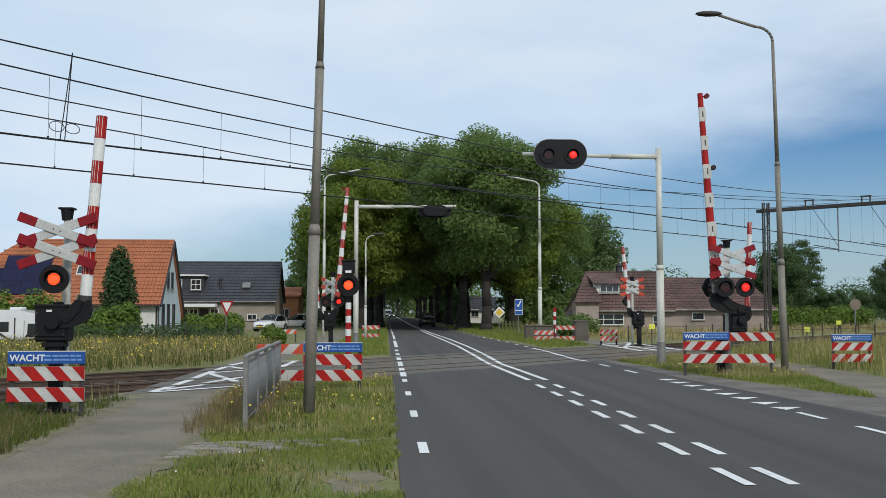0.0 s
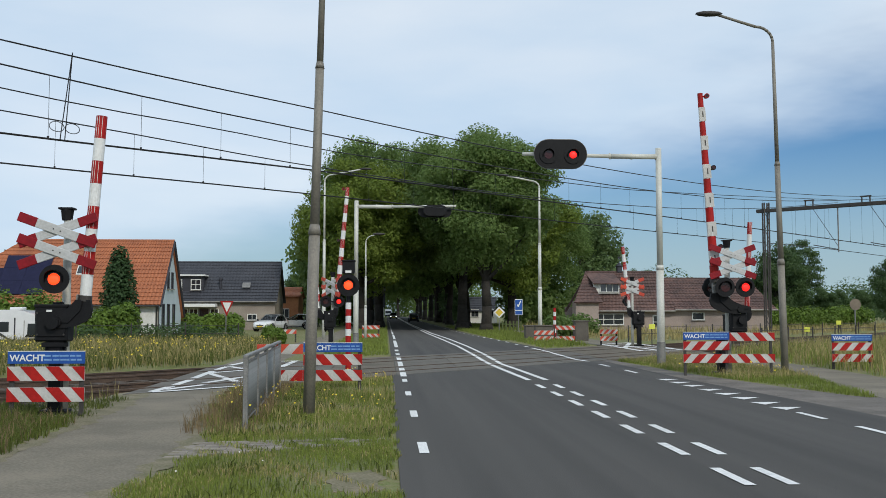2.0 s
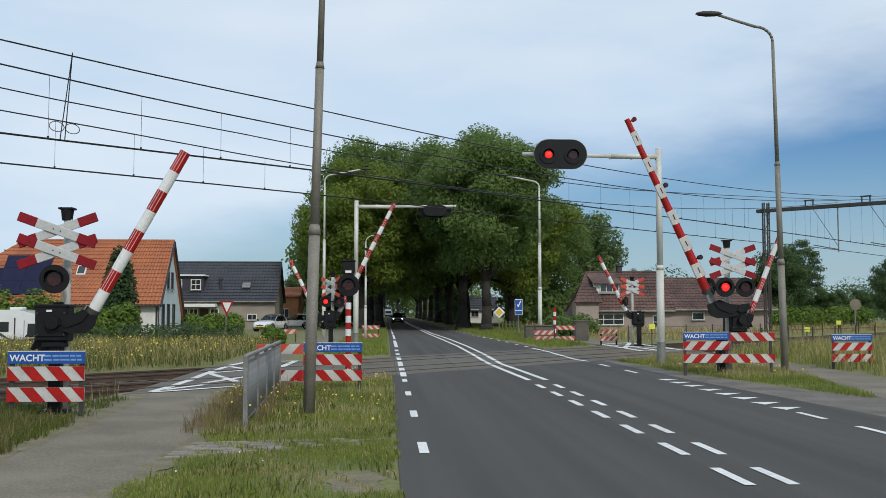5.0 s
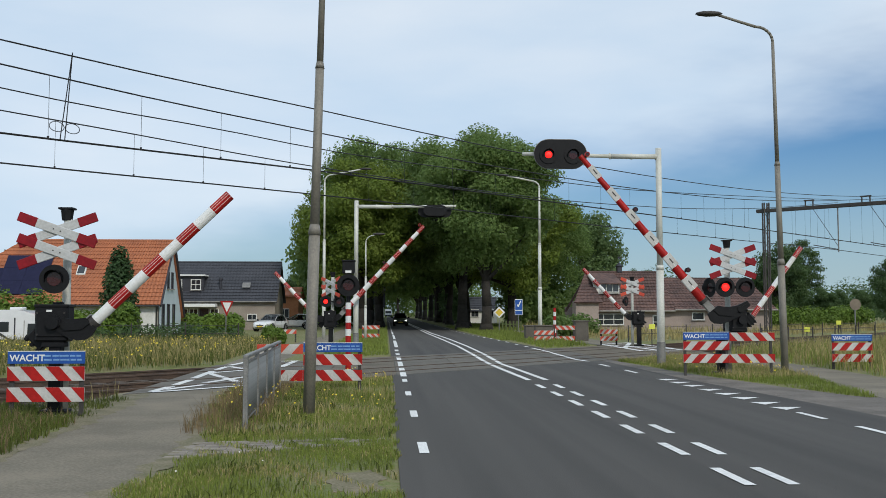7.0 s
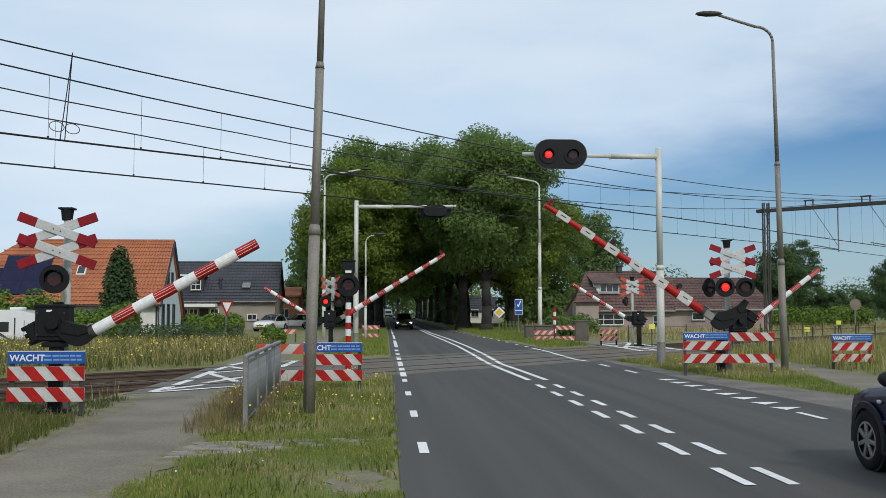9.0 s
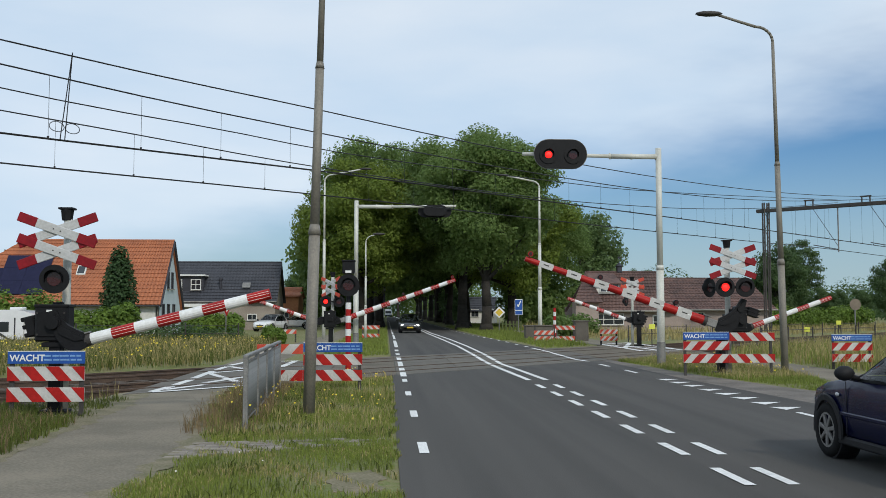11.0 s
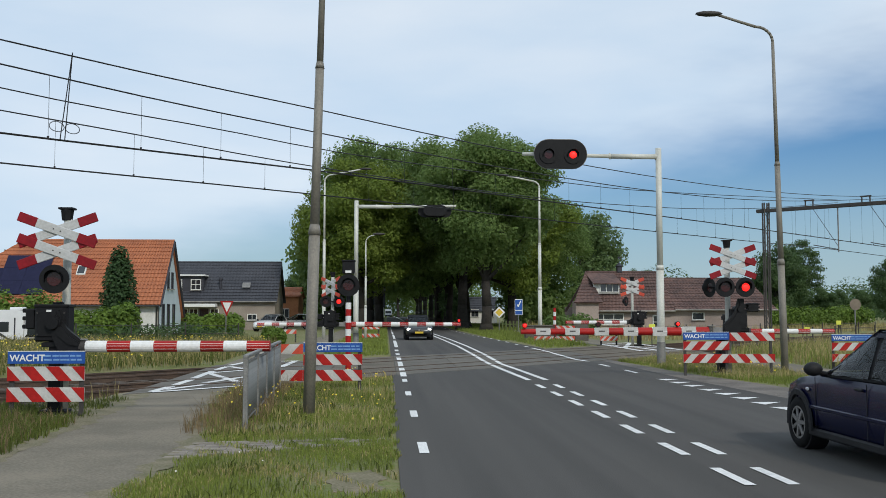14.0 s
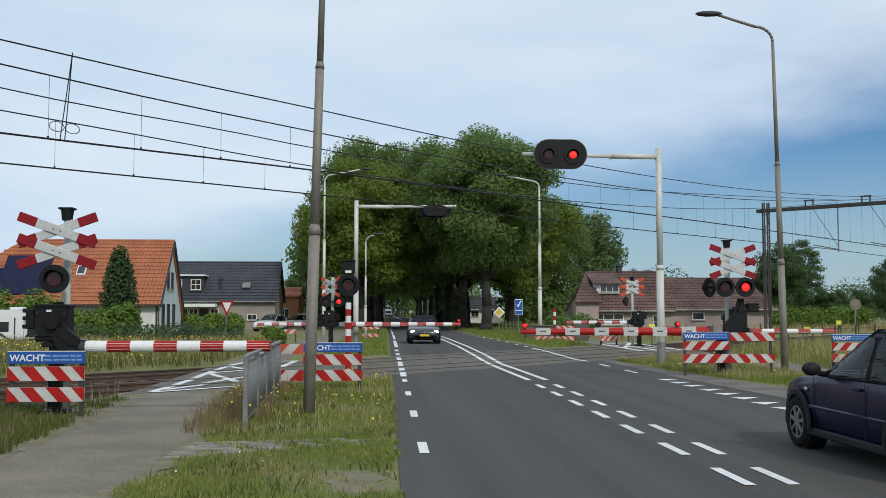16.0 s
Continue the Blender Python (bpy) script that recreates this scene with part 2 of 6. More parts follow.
def path_left(y):
    return np.interp(y, [5, 9, 11.3, 15, 20, 26], [-4.15, -4.3, -4.45, -4.65, -4.95, -5.2])


def band_low(x):
    return np.interp(x, [-2.6, -1.5, 0.2], [11.5, 12.1, 12.95])


def band_high(x):
    return np.interp(x, [-2.6, 0.2], [12.95, 13.4])


def roads():
    ribbon([(-80, 0.15, 9.5), (10, 0.15, 8.3), (15.4, 0.15, 8.1), (24, 0.18, 7.6), (37, 0.2, 7.5), (47, 0.2, 7.3), (60, 0.2, 6.7),
            (75, 0.2, 6.4), (140, 0.2, 6.4), (420, 0.2, 6.4)], 0, 0.22, ASPHALT, "road", "dark grey asphalt two-lane road", "road")
    path = ribbon([(-30, -3.6, -1.6), (5, -4.15, -2.3), (9, -4.3, -2.6), (12, -4.45, -2.42), (13.5, -4.55, -2.5), (15, -4.65, -2.85), (20, -4.95, -3.4), (26, -5.2, -3.6),
            (40, -5.3, -3.6), (62, -4.6, -2.9), (75, -4.2, -2.6), (200, -4.2, -2.6)], -0.006, 0.22, OLD_ASPHALT, "cycle_path", "worn pale asphalt cycle path with crumbling edges", "path")
    ribbon([(-30, 12, 14), (8, 9.3, 11.4), (14, 9.3, 11.2), (20, 10.0, 12.0), (26, 11.35, 13.1), (34, 11.6, 13.4), (48, 11, 13), (66, 10.4, 12.6), (200, 10.4, 12.6)],
           -0.006, 0.22, OLD_ASPHALT, "cycle_path", "worn pale asphalt cycle path beside the verge", "path")
    structure("gravel_strip", slab([(8.34, 9.5), (8.14, 15.4), (7.64, 24), (7.54, 36), (7.9, 36), (8.3, 27), (9.0, 22), (9.5, 19.4), (9.9, 19), (9.25, 14), (9.2, 9.5)], -0.009, 0.1),
              GRAVEL, "grey-brown gravel strip along the road edge", "gravel")
    # rail crossing deck
    deck = thing("crossing_deck", "worn grey-brown level crossing deck between the rails", "level crossing", kind="structure")
    for n0, n1 in ((18.1, 19.1), (19.24, 20.6), (20.74, 23.13), (23.27, 24.63), (24.77, 25.7)):
        for i in range(10):
            x0, x1 = -5.4 + i * 1.9, -5.4 + (i + 1) * 1.9 - 0.02
            part("deck_panel", slab([rail_at_x(x0, n0), rail_at_x(x1, n0), rail_at_x(x1, n1), rail_at_x(x0, n1)], 0.004, 0.12), DIRT if i > 6 or i == 2 else DECK, deck)
    brick = mesh_of("brick", box(0.2, 0.1, 0.07, (0, 0, 0), 0.006), BRICK)
    paving = thing("brick_crossover", "weathered brick paving crossing the grass verge", "paving", kind="structure")
    for j in range(18):
        for i in range(14):
            x, y = -2.5 + i * 0.205 + (j % 2) * 0.1, 11.5 + j * 0.107
            if x < 0.02 and band_low(x) < y < band_high(x) and random.random() < 0.95 - 0.4 * (x > -1.2):
                part("brick", brick, None, paving, m=pose(x, y, -0.036 + random.uniform(-0.005, 0.005), random.uniform(-2, 2), random.uniform(-2, 2), random.uniform(-3, 3)))
    # worn sandy shoulders with ragged edges along the path
    rng = np.random.default_rng(5)
    for xs, ys in (([-4.15, -4.3, -4.45, -4.65, -4.95, -5.15], [5, 9, 11.3, 15, 20, 23]), ([-2.3, -2.6, -2.42, -2.5, -2.85, -3.4, -3.5], [5, 9, 12, 13.5, 15, 20, 22])):
        yy = np.arange(ys[0], ys[-1], 0.09)
        mid = np.interp(yy, ys, xs)
        wob = np.convolve(rng.normal(size=len(yy)), np.ones(5) / 5, "same") * 0.09
        wid = 0.05 + np.abs(np.convolve(rng.normal(size=len(yy)), np.ones(7) / 7, "same")) * 0.2 + rng.random(len(yy)) * 0.05
        bm = bmesh.new()
        prev = None
        for x, y, w in zip(mid + wob, yy, wid):
            v = [bm.verts.new((x - w, y, -0.003)), bm.verts.new((x + w, y, -0.003))]
            if prev:
                bm.faces.new((prev[0], prev[1], v[1], v[0]))
            prev = v
        structure("path_shoulder", bm, SAND, "worn sandy shoulder of the cycle path", "ground patch")
    edge = [(path_left(y) - (1.15 if y < 19 else 0.9) * math.sin((y - 15.4) / 6.2 * math.pi) ** 0.5 * random.uniform(0.8, 1.1), y) for y in np.arange(15.6, 21.5, 0.25)]
    structure("sandy_margin", slab(edge + [(path_left(21.5) + 0.05, 21.5), (path_left(15.6) + 0.05, 15.6)], -0.0045, 0.05), SAND, "dry sandy margin between the path and the warning board", "ground patch")
    ring = [(-0.3 + 0.3 * math.cos(a) * random.uniform(0.7, 1.25), 9.95 + 0.7 * math.sin(a) * random.uniform(0.75, 1.2)) for a in np.arange(22) * math.pi / 11]
    structure("verge_slab", slab(ring, -0.004, 0.05), SAND, "sandy worn patch in the grass verge", "ground patch")


def markings():
    def line(pts, w, owner):
        for (x0, y0), (x1, y1) in zip(pts, pts[1:]):
            part("line", slab([(x0 - w / 2, y0), (x0 + w / 2, y0), (x1 + w / 2, y1), (x1 - w / 2, y1)], 0.0105), PAINT, owner)
    left = thing("edge_line", "white painted dashed road edge line", "road marking", kind="structure")
    bar = lambda x, y, w, l, owner, skew=0.0: part("dash", slab([(x - w / 2, y - l / 2), (x + w / 2, y - l / 2), (x + w / 2 + skew, y + l / 2), (x - w / 2 + skew, y + l / 2)], 0.009), PAINT, owner)
    for y in (4.2, 8.24, 12.27, 16.31, 20.34, 24.2):
        bar(0.47, y, 0.12, 1.0, left)
    for y, l in ((26.5, 1.7), (28.7, 1.45), (31.7, 2.9), (35.5, 2.2), (39.1, 1.6), (42.9, 1.7)):
        bar(0.475, y, 0.16, l, left)
    bar(0.51, 52, 0.17, 10.5, left), bar(0.54, 66, 0.14, 11, left), bar(0.52, 77, 0.12, 8, left)
    for k in range(30):
        bar(0.5, 84 + k * 4, 0.1, 1.5, left)
    right = thing("edge_line", "white painted dashed road edge line with yield triangles", "road marking", kind="structure")
    bar(6.99, 13.65, 0.12, 1.0, right), bar(6.95, 15.63, 0.12, 1.0, right)
    for y in (16.97, 17.92, 18.96, 19.95, 21.02, 22.17, 23.18, 24.2):
        part("triangle", slab([(6.82, y + 0.1), (7.4, y + 0.06), (6.92, y - 0.42)], 0.009), PAINT, right)
    bar(6.96, 27.4, 0.12, 1.4, right), bar(6.92, 30.6, 0.12, 1.3, right)
    line([(6.92, 33.0), (6.74, 34.3), (6.79, 36.8), (6.88, 41.5), (6.84, 45.3)], 0.15, right)
    for x, y in ((6.84, 47.2), (6.79, 50.4), (6.78, 54.3), (6.7, 57.8), (6.62, 61.0), (6.48, 64.0)):
        bar(x, y, 0.13, 1.2, right)
    for k in range(38):
        bar(6.4 - 0.35 * min(1, k / 5), 67.2 + k * 3.2, 0.12, 0.9, right)
    mid = thing("centre_line", "double white painted centre line, dashed before the crossing", "road marking", kind="structure")
    for k in range(8):
        y = 7.95 + 2.02 * k
        bar(3.58 - 0.004 * (y - 8), y, 0.12, 1.05, mid), bar(4.03 - 0.006 * (y - 8), y, 0.12, 1.05, mid)
    line([(3.55, 24.1), (3.48, 26.7), (3.42, 29.0), (3.37, 31.5), (3.38, 34), (3.47, 39.7), (3.54, 48), (3.45, 59), (3.24, 77), (3.1, 130), (3.1, 400)], 0.15, mid)
    line([(3.99, 24.1), (3.86, 28.6), (3.75, 31.5), (3.82, 34.5), (3.93, 39), (4.0, 48), (3.92, 61), (3.6, 77), (3.35, 130), (3.35, 400)], 0.15, mid)
    # lattice painted where the paths cross the tracks
    near = [((-4.95, 20.95), (-3.15, 22.75)), ((-4.95, 21.1), (-4.86, 22.6)), ((-4.87, 23.0), (-4.84, 24.7)), ((-4.88, 25.2), (-4.93, 28.2)), ((-4.92, 28.9), (-4.9, 30.7)),
            ((-4.92, 31.2), (-4.7, 33.0)), ((-4.8, 21.6), (-4.2, 23.0)), ((-4.3, 23.6), (-3.3, 26.8)), ((-4.85, 27.2), (-3.5, 23.7)), ((-4.82, 27.4), (-3.4, 29.6)),
            ((-4.85, 30.6), (-3.3, 27.4)), ((-4.7, 33.0), (-3.0, 34.0)), ((-3.2, 30.2), (-3.1, 33.6)), ((-3.25, 23.2), (-3.25, 25.6)), ((-3.25, 26.4), (-3.22, 29.2))]
    far = [((11.2, 50.2), (11.1, 41.6)), ((11.2, 50.2), (13.4, 53.0)), ((13.4, 52.4), (13.1, 42.6)), ((11.1, 41.6), (13.1, 42.6)), ((13.3, 52.5), (11.15, 45.0)),
           ((11.2, 49.0), (13.15, 44.0)), ((11.9, 47.4), (11.95, 41.0))]
    for strokes, w in ((near, 0.2), (far, 0.24)):
        grid = thing("crossing_lattice", "white painted diagonal lattice on the crossing path", "road marking", kind="structure")
        for k, (a, b) in enumerate(strokes):
            d = (Vector(b) - Vector(a)).normalized().orthogonal() * w / 2
            part("stroke", slab([(a[0] - d.x, a[1] - d.y), (a[0] + d.x, a[1] + d.y), (b[0] + d.x, b[1] + d.y), (b[0] - d.x, b[1] - d.y)], 0.0105 + 0.0004 * k), PAINT, grid)


# ---- signs and boards ----
def clip_x(poly, lo, hi):
    for sign, lim in ((1, lo), (-1, -hi)):
        out = []
        for (x0, z0), (x1, z1) in zip(poly, poly[1:] + poly[:1]):
            a, b = sign * x0 - lim, sign * x1 - lim
            if a >= 0:
                out.append((x0, z0))
            if a * b < 0:
                k = a / (a - b)
                out.append((x0 + k * (x1 - x0), z0 + k * (z1 - z0)))
        poly = out
        if len(poly) < 3:
            return []
    return poly


def striped_board(owner, x, z, w, h, lean, count, red=None):
    """A white board with slanting red stripes; x and z of its lower left corner."""
    board = part("striped_board", box(w, 0.025, h, (x + w / 2, 0, z + h / 2), 0.004), BOARDWHITE, owner)
    pitch = w / count
    for k in range(-2, count + 2):
        b = x + k * pitch + (pitch * 0.5 if lean > 0 else 0)
        s = lean * h * 0.9
        poly = clip_x([(b, z), (b + pitch * 0.52, z), (b + pitch * 0.52 + s, z + h), (b + s, z + h)], x, x + w)
        if poly:
            part("stripe", prism(poly, 0.004, m=Matrix.Translation((0, -0.0175, 0))), red or RED, board)


def letters(text, size, material, owner, m, name="lettering"):
    cu = bpy.data.curves.new("text", "FONT")
    cu.body, cu.size, cu.extrude, cu.offset = text, size, 0.002, size * 0.02
    tmp = bpy.data.objects.new("text", cu)
    me = bpy.data.meshes.new_from_object(tmp)
    bpy.data.objects.remove(tmp)
    me.materials.clear()
    me.materials.append(material)
    return part(name, me, None, owner, m=m @ Matrix.Rotation(radians(90), 4, "X"))


def wait_board(x, y, w, z0, left_extra=0.0, right_extra=0.0, leans=(-1,), yaw=0.0, label=""):
    """A blue warning board over two striped boards on two steel legs."""
    t = thing("warning_board", label or "blue warning board over red and white striped boards beside the crossing", "warning sign", pose(x, y, -0.03, 0, 0, yaw), "crossing warning boards")
    z0 += 0.03
    top = z0 + 0.82
    for lx in (0.06, w - 0.06):
        part("leg", box(0.07, 0.05, top - 0.03, (lx, 0.045, (top - 0.03) / 2), 0.006), MAST, t)
    b = part("blue_board", box(w, 0.025, 0.2, (w / 2, 0, top - 0.1), 0.004), BLUE, t, "blue enamel board with white lettering")
    part("rim", box(w, 0.03, 0.012, (w / 2, -0.002, top + 0.004)), WHITE, b)
    letters("WACHT", 0.15, WHITE, b, Matrix.Translation((0.035, -0.015, top - 0.155)))
    for row in (0.07, 0.135):
        for u, k in ((0.51, 0.1), (0.62, 0.08), (0.73, 0.12), (0.84, 0.07), (0.92, 0.06)):
            part("text_bar", box(w * k, 0.004, 0.028, (w * (u + (0.01 if row > 0.1 else 0)), -0.0145, top - row)), PALEBLUE, b)
    for z in (z0 + 0.34, z0):
        striped_board(t, 0, z, w, 0.235, leans[0], 3)
    if left_extra:
        striped_board(t, -left_extra, z0 + 0.585, left_extra - 0.01, 0.21, 1, 2, ORANGERED)
        striped_board(t, -left_extra + 0.4, z0, left_extra - 0.41, 0.235, 1, 1, RED)
    if right_extra:
        striped_board(t, w + 0.01, z0 + 0.585, right_extra, 0.225, -1, 3)
        striped_board(t, w + 0.01, z0, right_extra, 0.235, -1, 3)
        part("leg", box(0.07, 0.05, top - 0.03, (w + right_extra - 0.08, 0.045, (top - 0.03) / 2), 0.006), MAST, t)
    return t


def plank_cross(owner, y, z, w=1.31, yaw=0.0, red=None, cx=0.0):
    """Two crossed pairs of white planks with red ends."""
    m0 = Matrix.Translation((cx, y, z)) @ Matrix.Rotation(radians(yaw), 4, "Z")
    for dz in (0.18, -0.18):
        for a, dy in ((-20, 0), (20, 0.03)):
            L = w / math.cos(radians(a)) - 0.05
            m = m0 @ pose(0, dy, dz, 0, -a, 0)
            p = part("plank", box(L, 0.025, 0.155, (0, 0, 0), 0.008), PLANKWHITE, owner, m=m)
            for s in (-1, 1):
                part("bolt", tube((s * L * 0.045, -0.02, 0), (s * L * 0.045, -0.01, 0), 0.012, seg=6), MAST, p)
                part("plank_end", box(L * 0.24, 0.031, 0.161, (s * L * 0.385, 0, 0), 0.008), red or CRIMSON, p)


LAMPS = []  # glowing bulbs with their place and their beat


def lamp_head(owner, x, y, z, beat, yaw=0.0, r=0.245, hot=False, hood=True):
    """A round black backboard with a hooded red lens. The bulb comes forward when it is lit."""
    m = Matrix.Translation((x, y, z)) @ Matrix.Rotation(radians(yaw), 4, "Z")
    bm = tube((0, 0, 0), (0, 0.03, 0), r, seg=32)
    tube((0, 0.03, 0), (0, 0.16, 0), r * 0.6, r * 0.5, 20, bm)
    head = part("lamp_head", bm, BLACK, owner, m=m)
    if hood:
        bm = bmesh.new()
        ri = r * 0.62
        prev = None
        for k in range(17):
            a = radians(-20 + k * 220 / 16)
            reach = 0.16 * (0.35 + 0.65 * max(0, math.sin(a)))
            v = [bm.verts.new((ri * math.cos(a), 0, ri * math.sin(a))), bm.verts.new((ri * math.cos(a), -reach, ri * math.sin(a) * 0.97))]
            if prev:
                bm.faces.new((prev[0], v[0], v[1], prev[1]))
            prev = v
        bmesh.ops.solidify(bm, geom=bm.faces[:], thickness=0.006)
        part("hood", bm, BLACK, head)
    part("lens", tube((0, -0.012, 0), (0, 0.0, 0), r * 0.47, seg=24), DARKLENS, head)
    bulb = part("bulb", ball(r * 0.42, (0, 0, 0), None, 2, (1, 0.22, 1)), HOT if hot else GLOW, owner, "glowing red lamp", m=m, smooth=True)
    LAMPS.append((bulb, m, beat))
    return head


def arm_part(owner, side, reach, root, drop, count, r0, r1, pivot, yaw, first_red, lights=(), bars=False, weight=True):
    """The arm: black crank and counterweight with its boom in red and white lengths. Its origin is the pivot."""
    s = side
    # banana-shaped crank from the shaft down to the boom's clamp
    kx, kz = min(root, 0.48) / 0.48, drop / 0.41
    crank = [(-0.1, 0.2), (0.05, 0.2), (0.12, 0.02), (0.22, -0.11), (0.34, -0.2), (0.47, -0.28), (0.48, -0.52), (0.3, -0.56), (0.16, -0.54), (0.04, -0.46), (-0.06, -0.3), (-0.12, -0.1)]
    bm = prism([(s * x * kx, z * kz) for x, z in crank], 0.09, m=Matrix.Translation((0, -0.24, 0)))
    arm = part("barrier_arm", bm, BLACK, owner)
    part("crank_rib", prism([(s * x * kx, z * kz) for x, z in [(0.0, 0.16), (0.06, -0.05), (0.3, -0.26), (0.46, -0.34), (0.46, -0.4), (0.26, -0.38), (0.0, -0.2)]], 0.03, m=Matrix.Translation((0, -0.268, 0))), BLACK, arm)
    part("shaft", tube((0, -0.29, 0), (0, 0.2, 0), 0.085, seg=16), BLACK, arm)
    part("clamp_plate", box(0.2, 0.12, 0.025, (s * (root - 0.02), -0.16, -drop + r0 + 0.02), 0.004), STEEL, arm)
    part("weight_bracket", box(0.34, 0.07, 0.12, (s * -0.24, 0.0, 0.08), 0.01), BLACK, arm)
    if root > 0.5:
        part("boom_base", box(root - 0.36, 0.1, r0 * 1.7, (s * (root + 0.36) / 2, -0.14, -drop), 0.02), STEEL, arm)
        bm = box(0.3, 0.22, 0.24, (s * -0.42, 0.02, 0.05), 0.02)
        for z in (-0.04, 0.05, 0.14):
            box(0.36, 0.24, 0.03, (s * -0.42, 0.02, z), 0.005, bm)
        part("counterweight", bm, BLACK, arm)
    elif weight:
        bm = box(0.16, 0.2, 0.34, (s * -0.5, 0.06, 0.05), 0.02)
        for z in (0.19, 0.06, -0.08):
            box(0.42, 0.1, 0.07, (s * -0.43, 0.04, z), 0.012, bm)
        part("counterweight", bm, BLACK, arm)
    seg = (reach - root) / count
    collar = tube((s * (root - 0.03), -0.14, -drop), (s * (root + 0.07), -0.14, -drop), r0 * 1.12, seg=20)
    part("collar", collar, MAST, arm)
    for k in range(count):
        a, b = root + 0.04 + k * seg * 0.995, root + 0.04 + (k + 1) * seg * 0.995
        ra, rb = r0 + (r1 - r0) * k / count, r0 + (r1 - r0) * (k + 1) / count
        red = (k % 2 == 0) == first_red
        part("boom_length", tube((s * a, -0.14, -drop), (s * b, -0.14, -drop), ra, rb, 16), RED if red else WHITE, arm, smooth=False)
        if bars and not red:
            part("boom_plate", box(seg * 0.97, 0.012, ra * 2.2, (s * (a + b) / 2, -0.14 - ra * 0.93, -drop), 0.003), BOARDWHITE, arm)
            part("text_bar", box(seg * 0.4, 0.004, 0.03, (s * (a + b) / 2, -0.14 - ra * 0.93 - 0.007, -drop + 0.01)), MAST, arm)
        if not bars and red:
            for zz in (-0.45, 0.1, 0.5):
                part("reflector_line", box(seg * 0.96, 0.004, 0.006, (s * (a + b) / 2, -0.14 - ra * 0.98 * math.cos(zz), -drop + ra * zz)), WHITE, arm)
    for u in lights:
        x = s * (root + (reach - root) * u)
        r = r0 + (r1 - r0) * u
        part("boom_light", tube((x, -0.24, -drop + r + 0.09), (x, -0.1, -drop + r + 0.09), 0.07, 0.06, 14, tube((x, -0.14, -drop), (x, -0.14, -drop + r + 0.06), 0.02)), RED if u > 0.95 else BLACK, arm)
        part("light_lens", tube((x, -0.247, -drop + r + 0.09), (x, -0.238, -drop + r + 0.09), 0.05, seg=12), DARKLENS, arm)
        m = Matrix.Translation((x, -0.25, -drop + r + 0.09))
        LAMPS.append((part("light_bulb", ball(0.052, (0, 0, 0), None, 1, (1, 0.25, 1)), GLOW, arm, m=m), m, "boom L" if 0.3 < u < 0.9 else "boom R"))
    ARMS.append((arm, side, pivot, yaw))
    return arm


ARMS = []


def mechanism(owner, x, y, z, w=0.58, h=0.6, foot=0.05):
    """Black barrier drive: cabinet with lid, rim and bolts on a narrow pedestal."""
    bm = box(w, 0.34, h, (x, y, z), 0.03)
    box(w * 1.05, 0.37, 0.05, (x, y, z + h * 0.5), 0.012, bm)
    box(w * 0.85, 0.03, h * 0.72, (x, y - 0.18, z), 0.01, bm)
    tube((x + 0.05, y - 0.3, z + 0.02), (x + 0.05, y - 0.1, z + 0.02), 0.11, seg=16, bm=bm)
    box(w * 0.3, 0.1, 0.05, (x + w * 0.1, y, z + h * 0.56), 0.01, bm)
    tube((x + w * 0.2, y, z + h * 0.5), (x + w * 0.2, y, z + h * 0.62), 0.02, seg=8, bm=bm)
    body = part("drive_cabinet", bm, BLACK, owner, "black painted barrier drive cabinet")
    part("label_plate", box(0.09, 0.006, 0.035, (x - w * 0.05, y - 0.2, z + h * 0.36)), WHITE, body)
    for dx in (-0.4, 0.4):
        for dz in (-0.3, 0.3):
            part("bolt", tube((x + dx * w, y - 0.21, z + dz * h), (x + dx * w, y - 0.19, z + dz * h), 0.016, seg=6), MAST, body)
    bm = box(0.32 + abs(foot), 0.3, 0.08, (x + foot / 2, y, z - h / 2 - 0.05), 0.01)
    box(0.2, 0.22, z - h / 2 + 0.03, (x + foot, y, (z - h / 2) / 2 - 0.01), 0.01, bm)
    box(0.42, 0.4, 0.14, (x + foot, y, 0.03), 0.015, bm)
    part("pedestal", bm, BLACK, owner)


def top_bell(owner, x, y, z):
    bm = tube((x, y, z - 0.09), (x, y, z + 0.1), 0.09, 0.115, 8)
    box(0.25, 0.22, 0.035, (x, y, z + 0.11), 0.008, bm)
    part("bell_housing", bm, BLACK, owner)


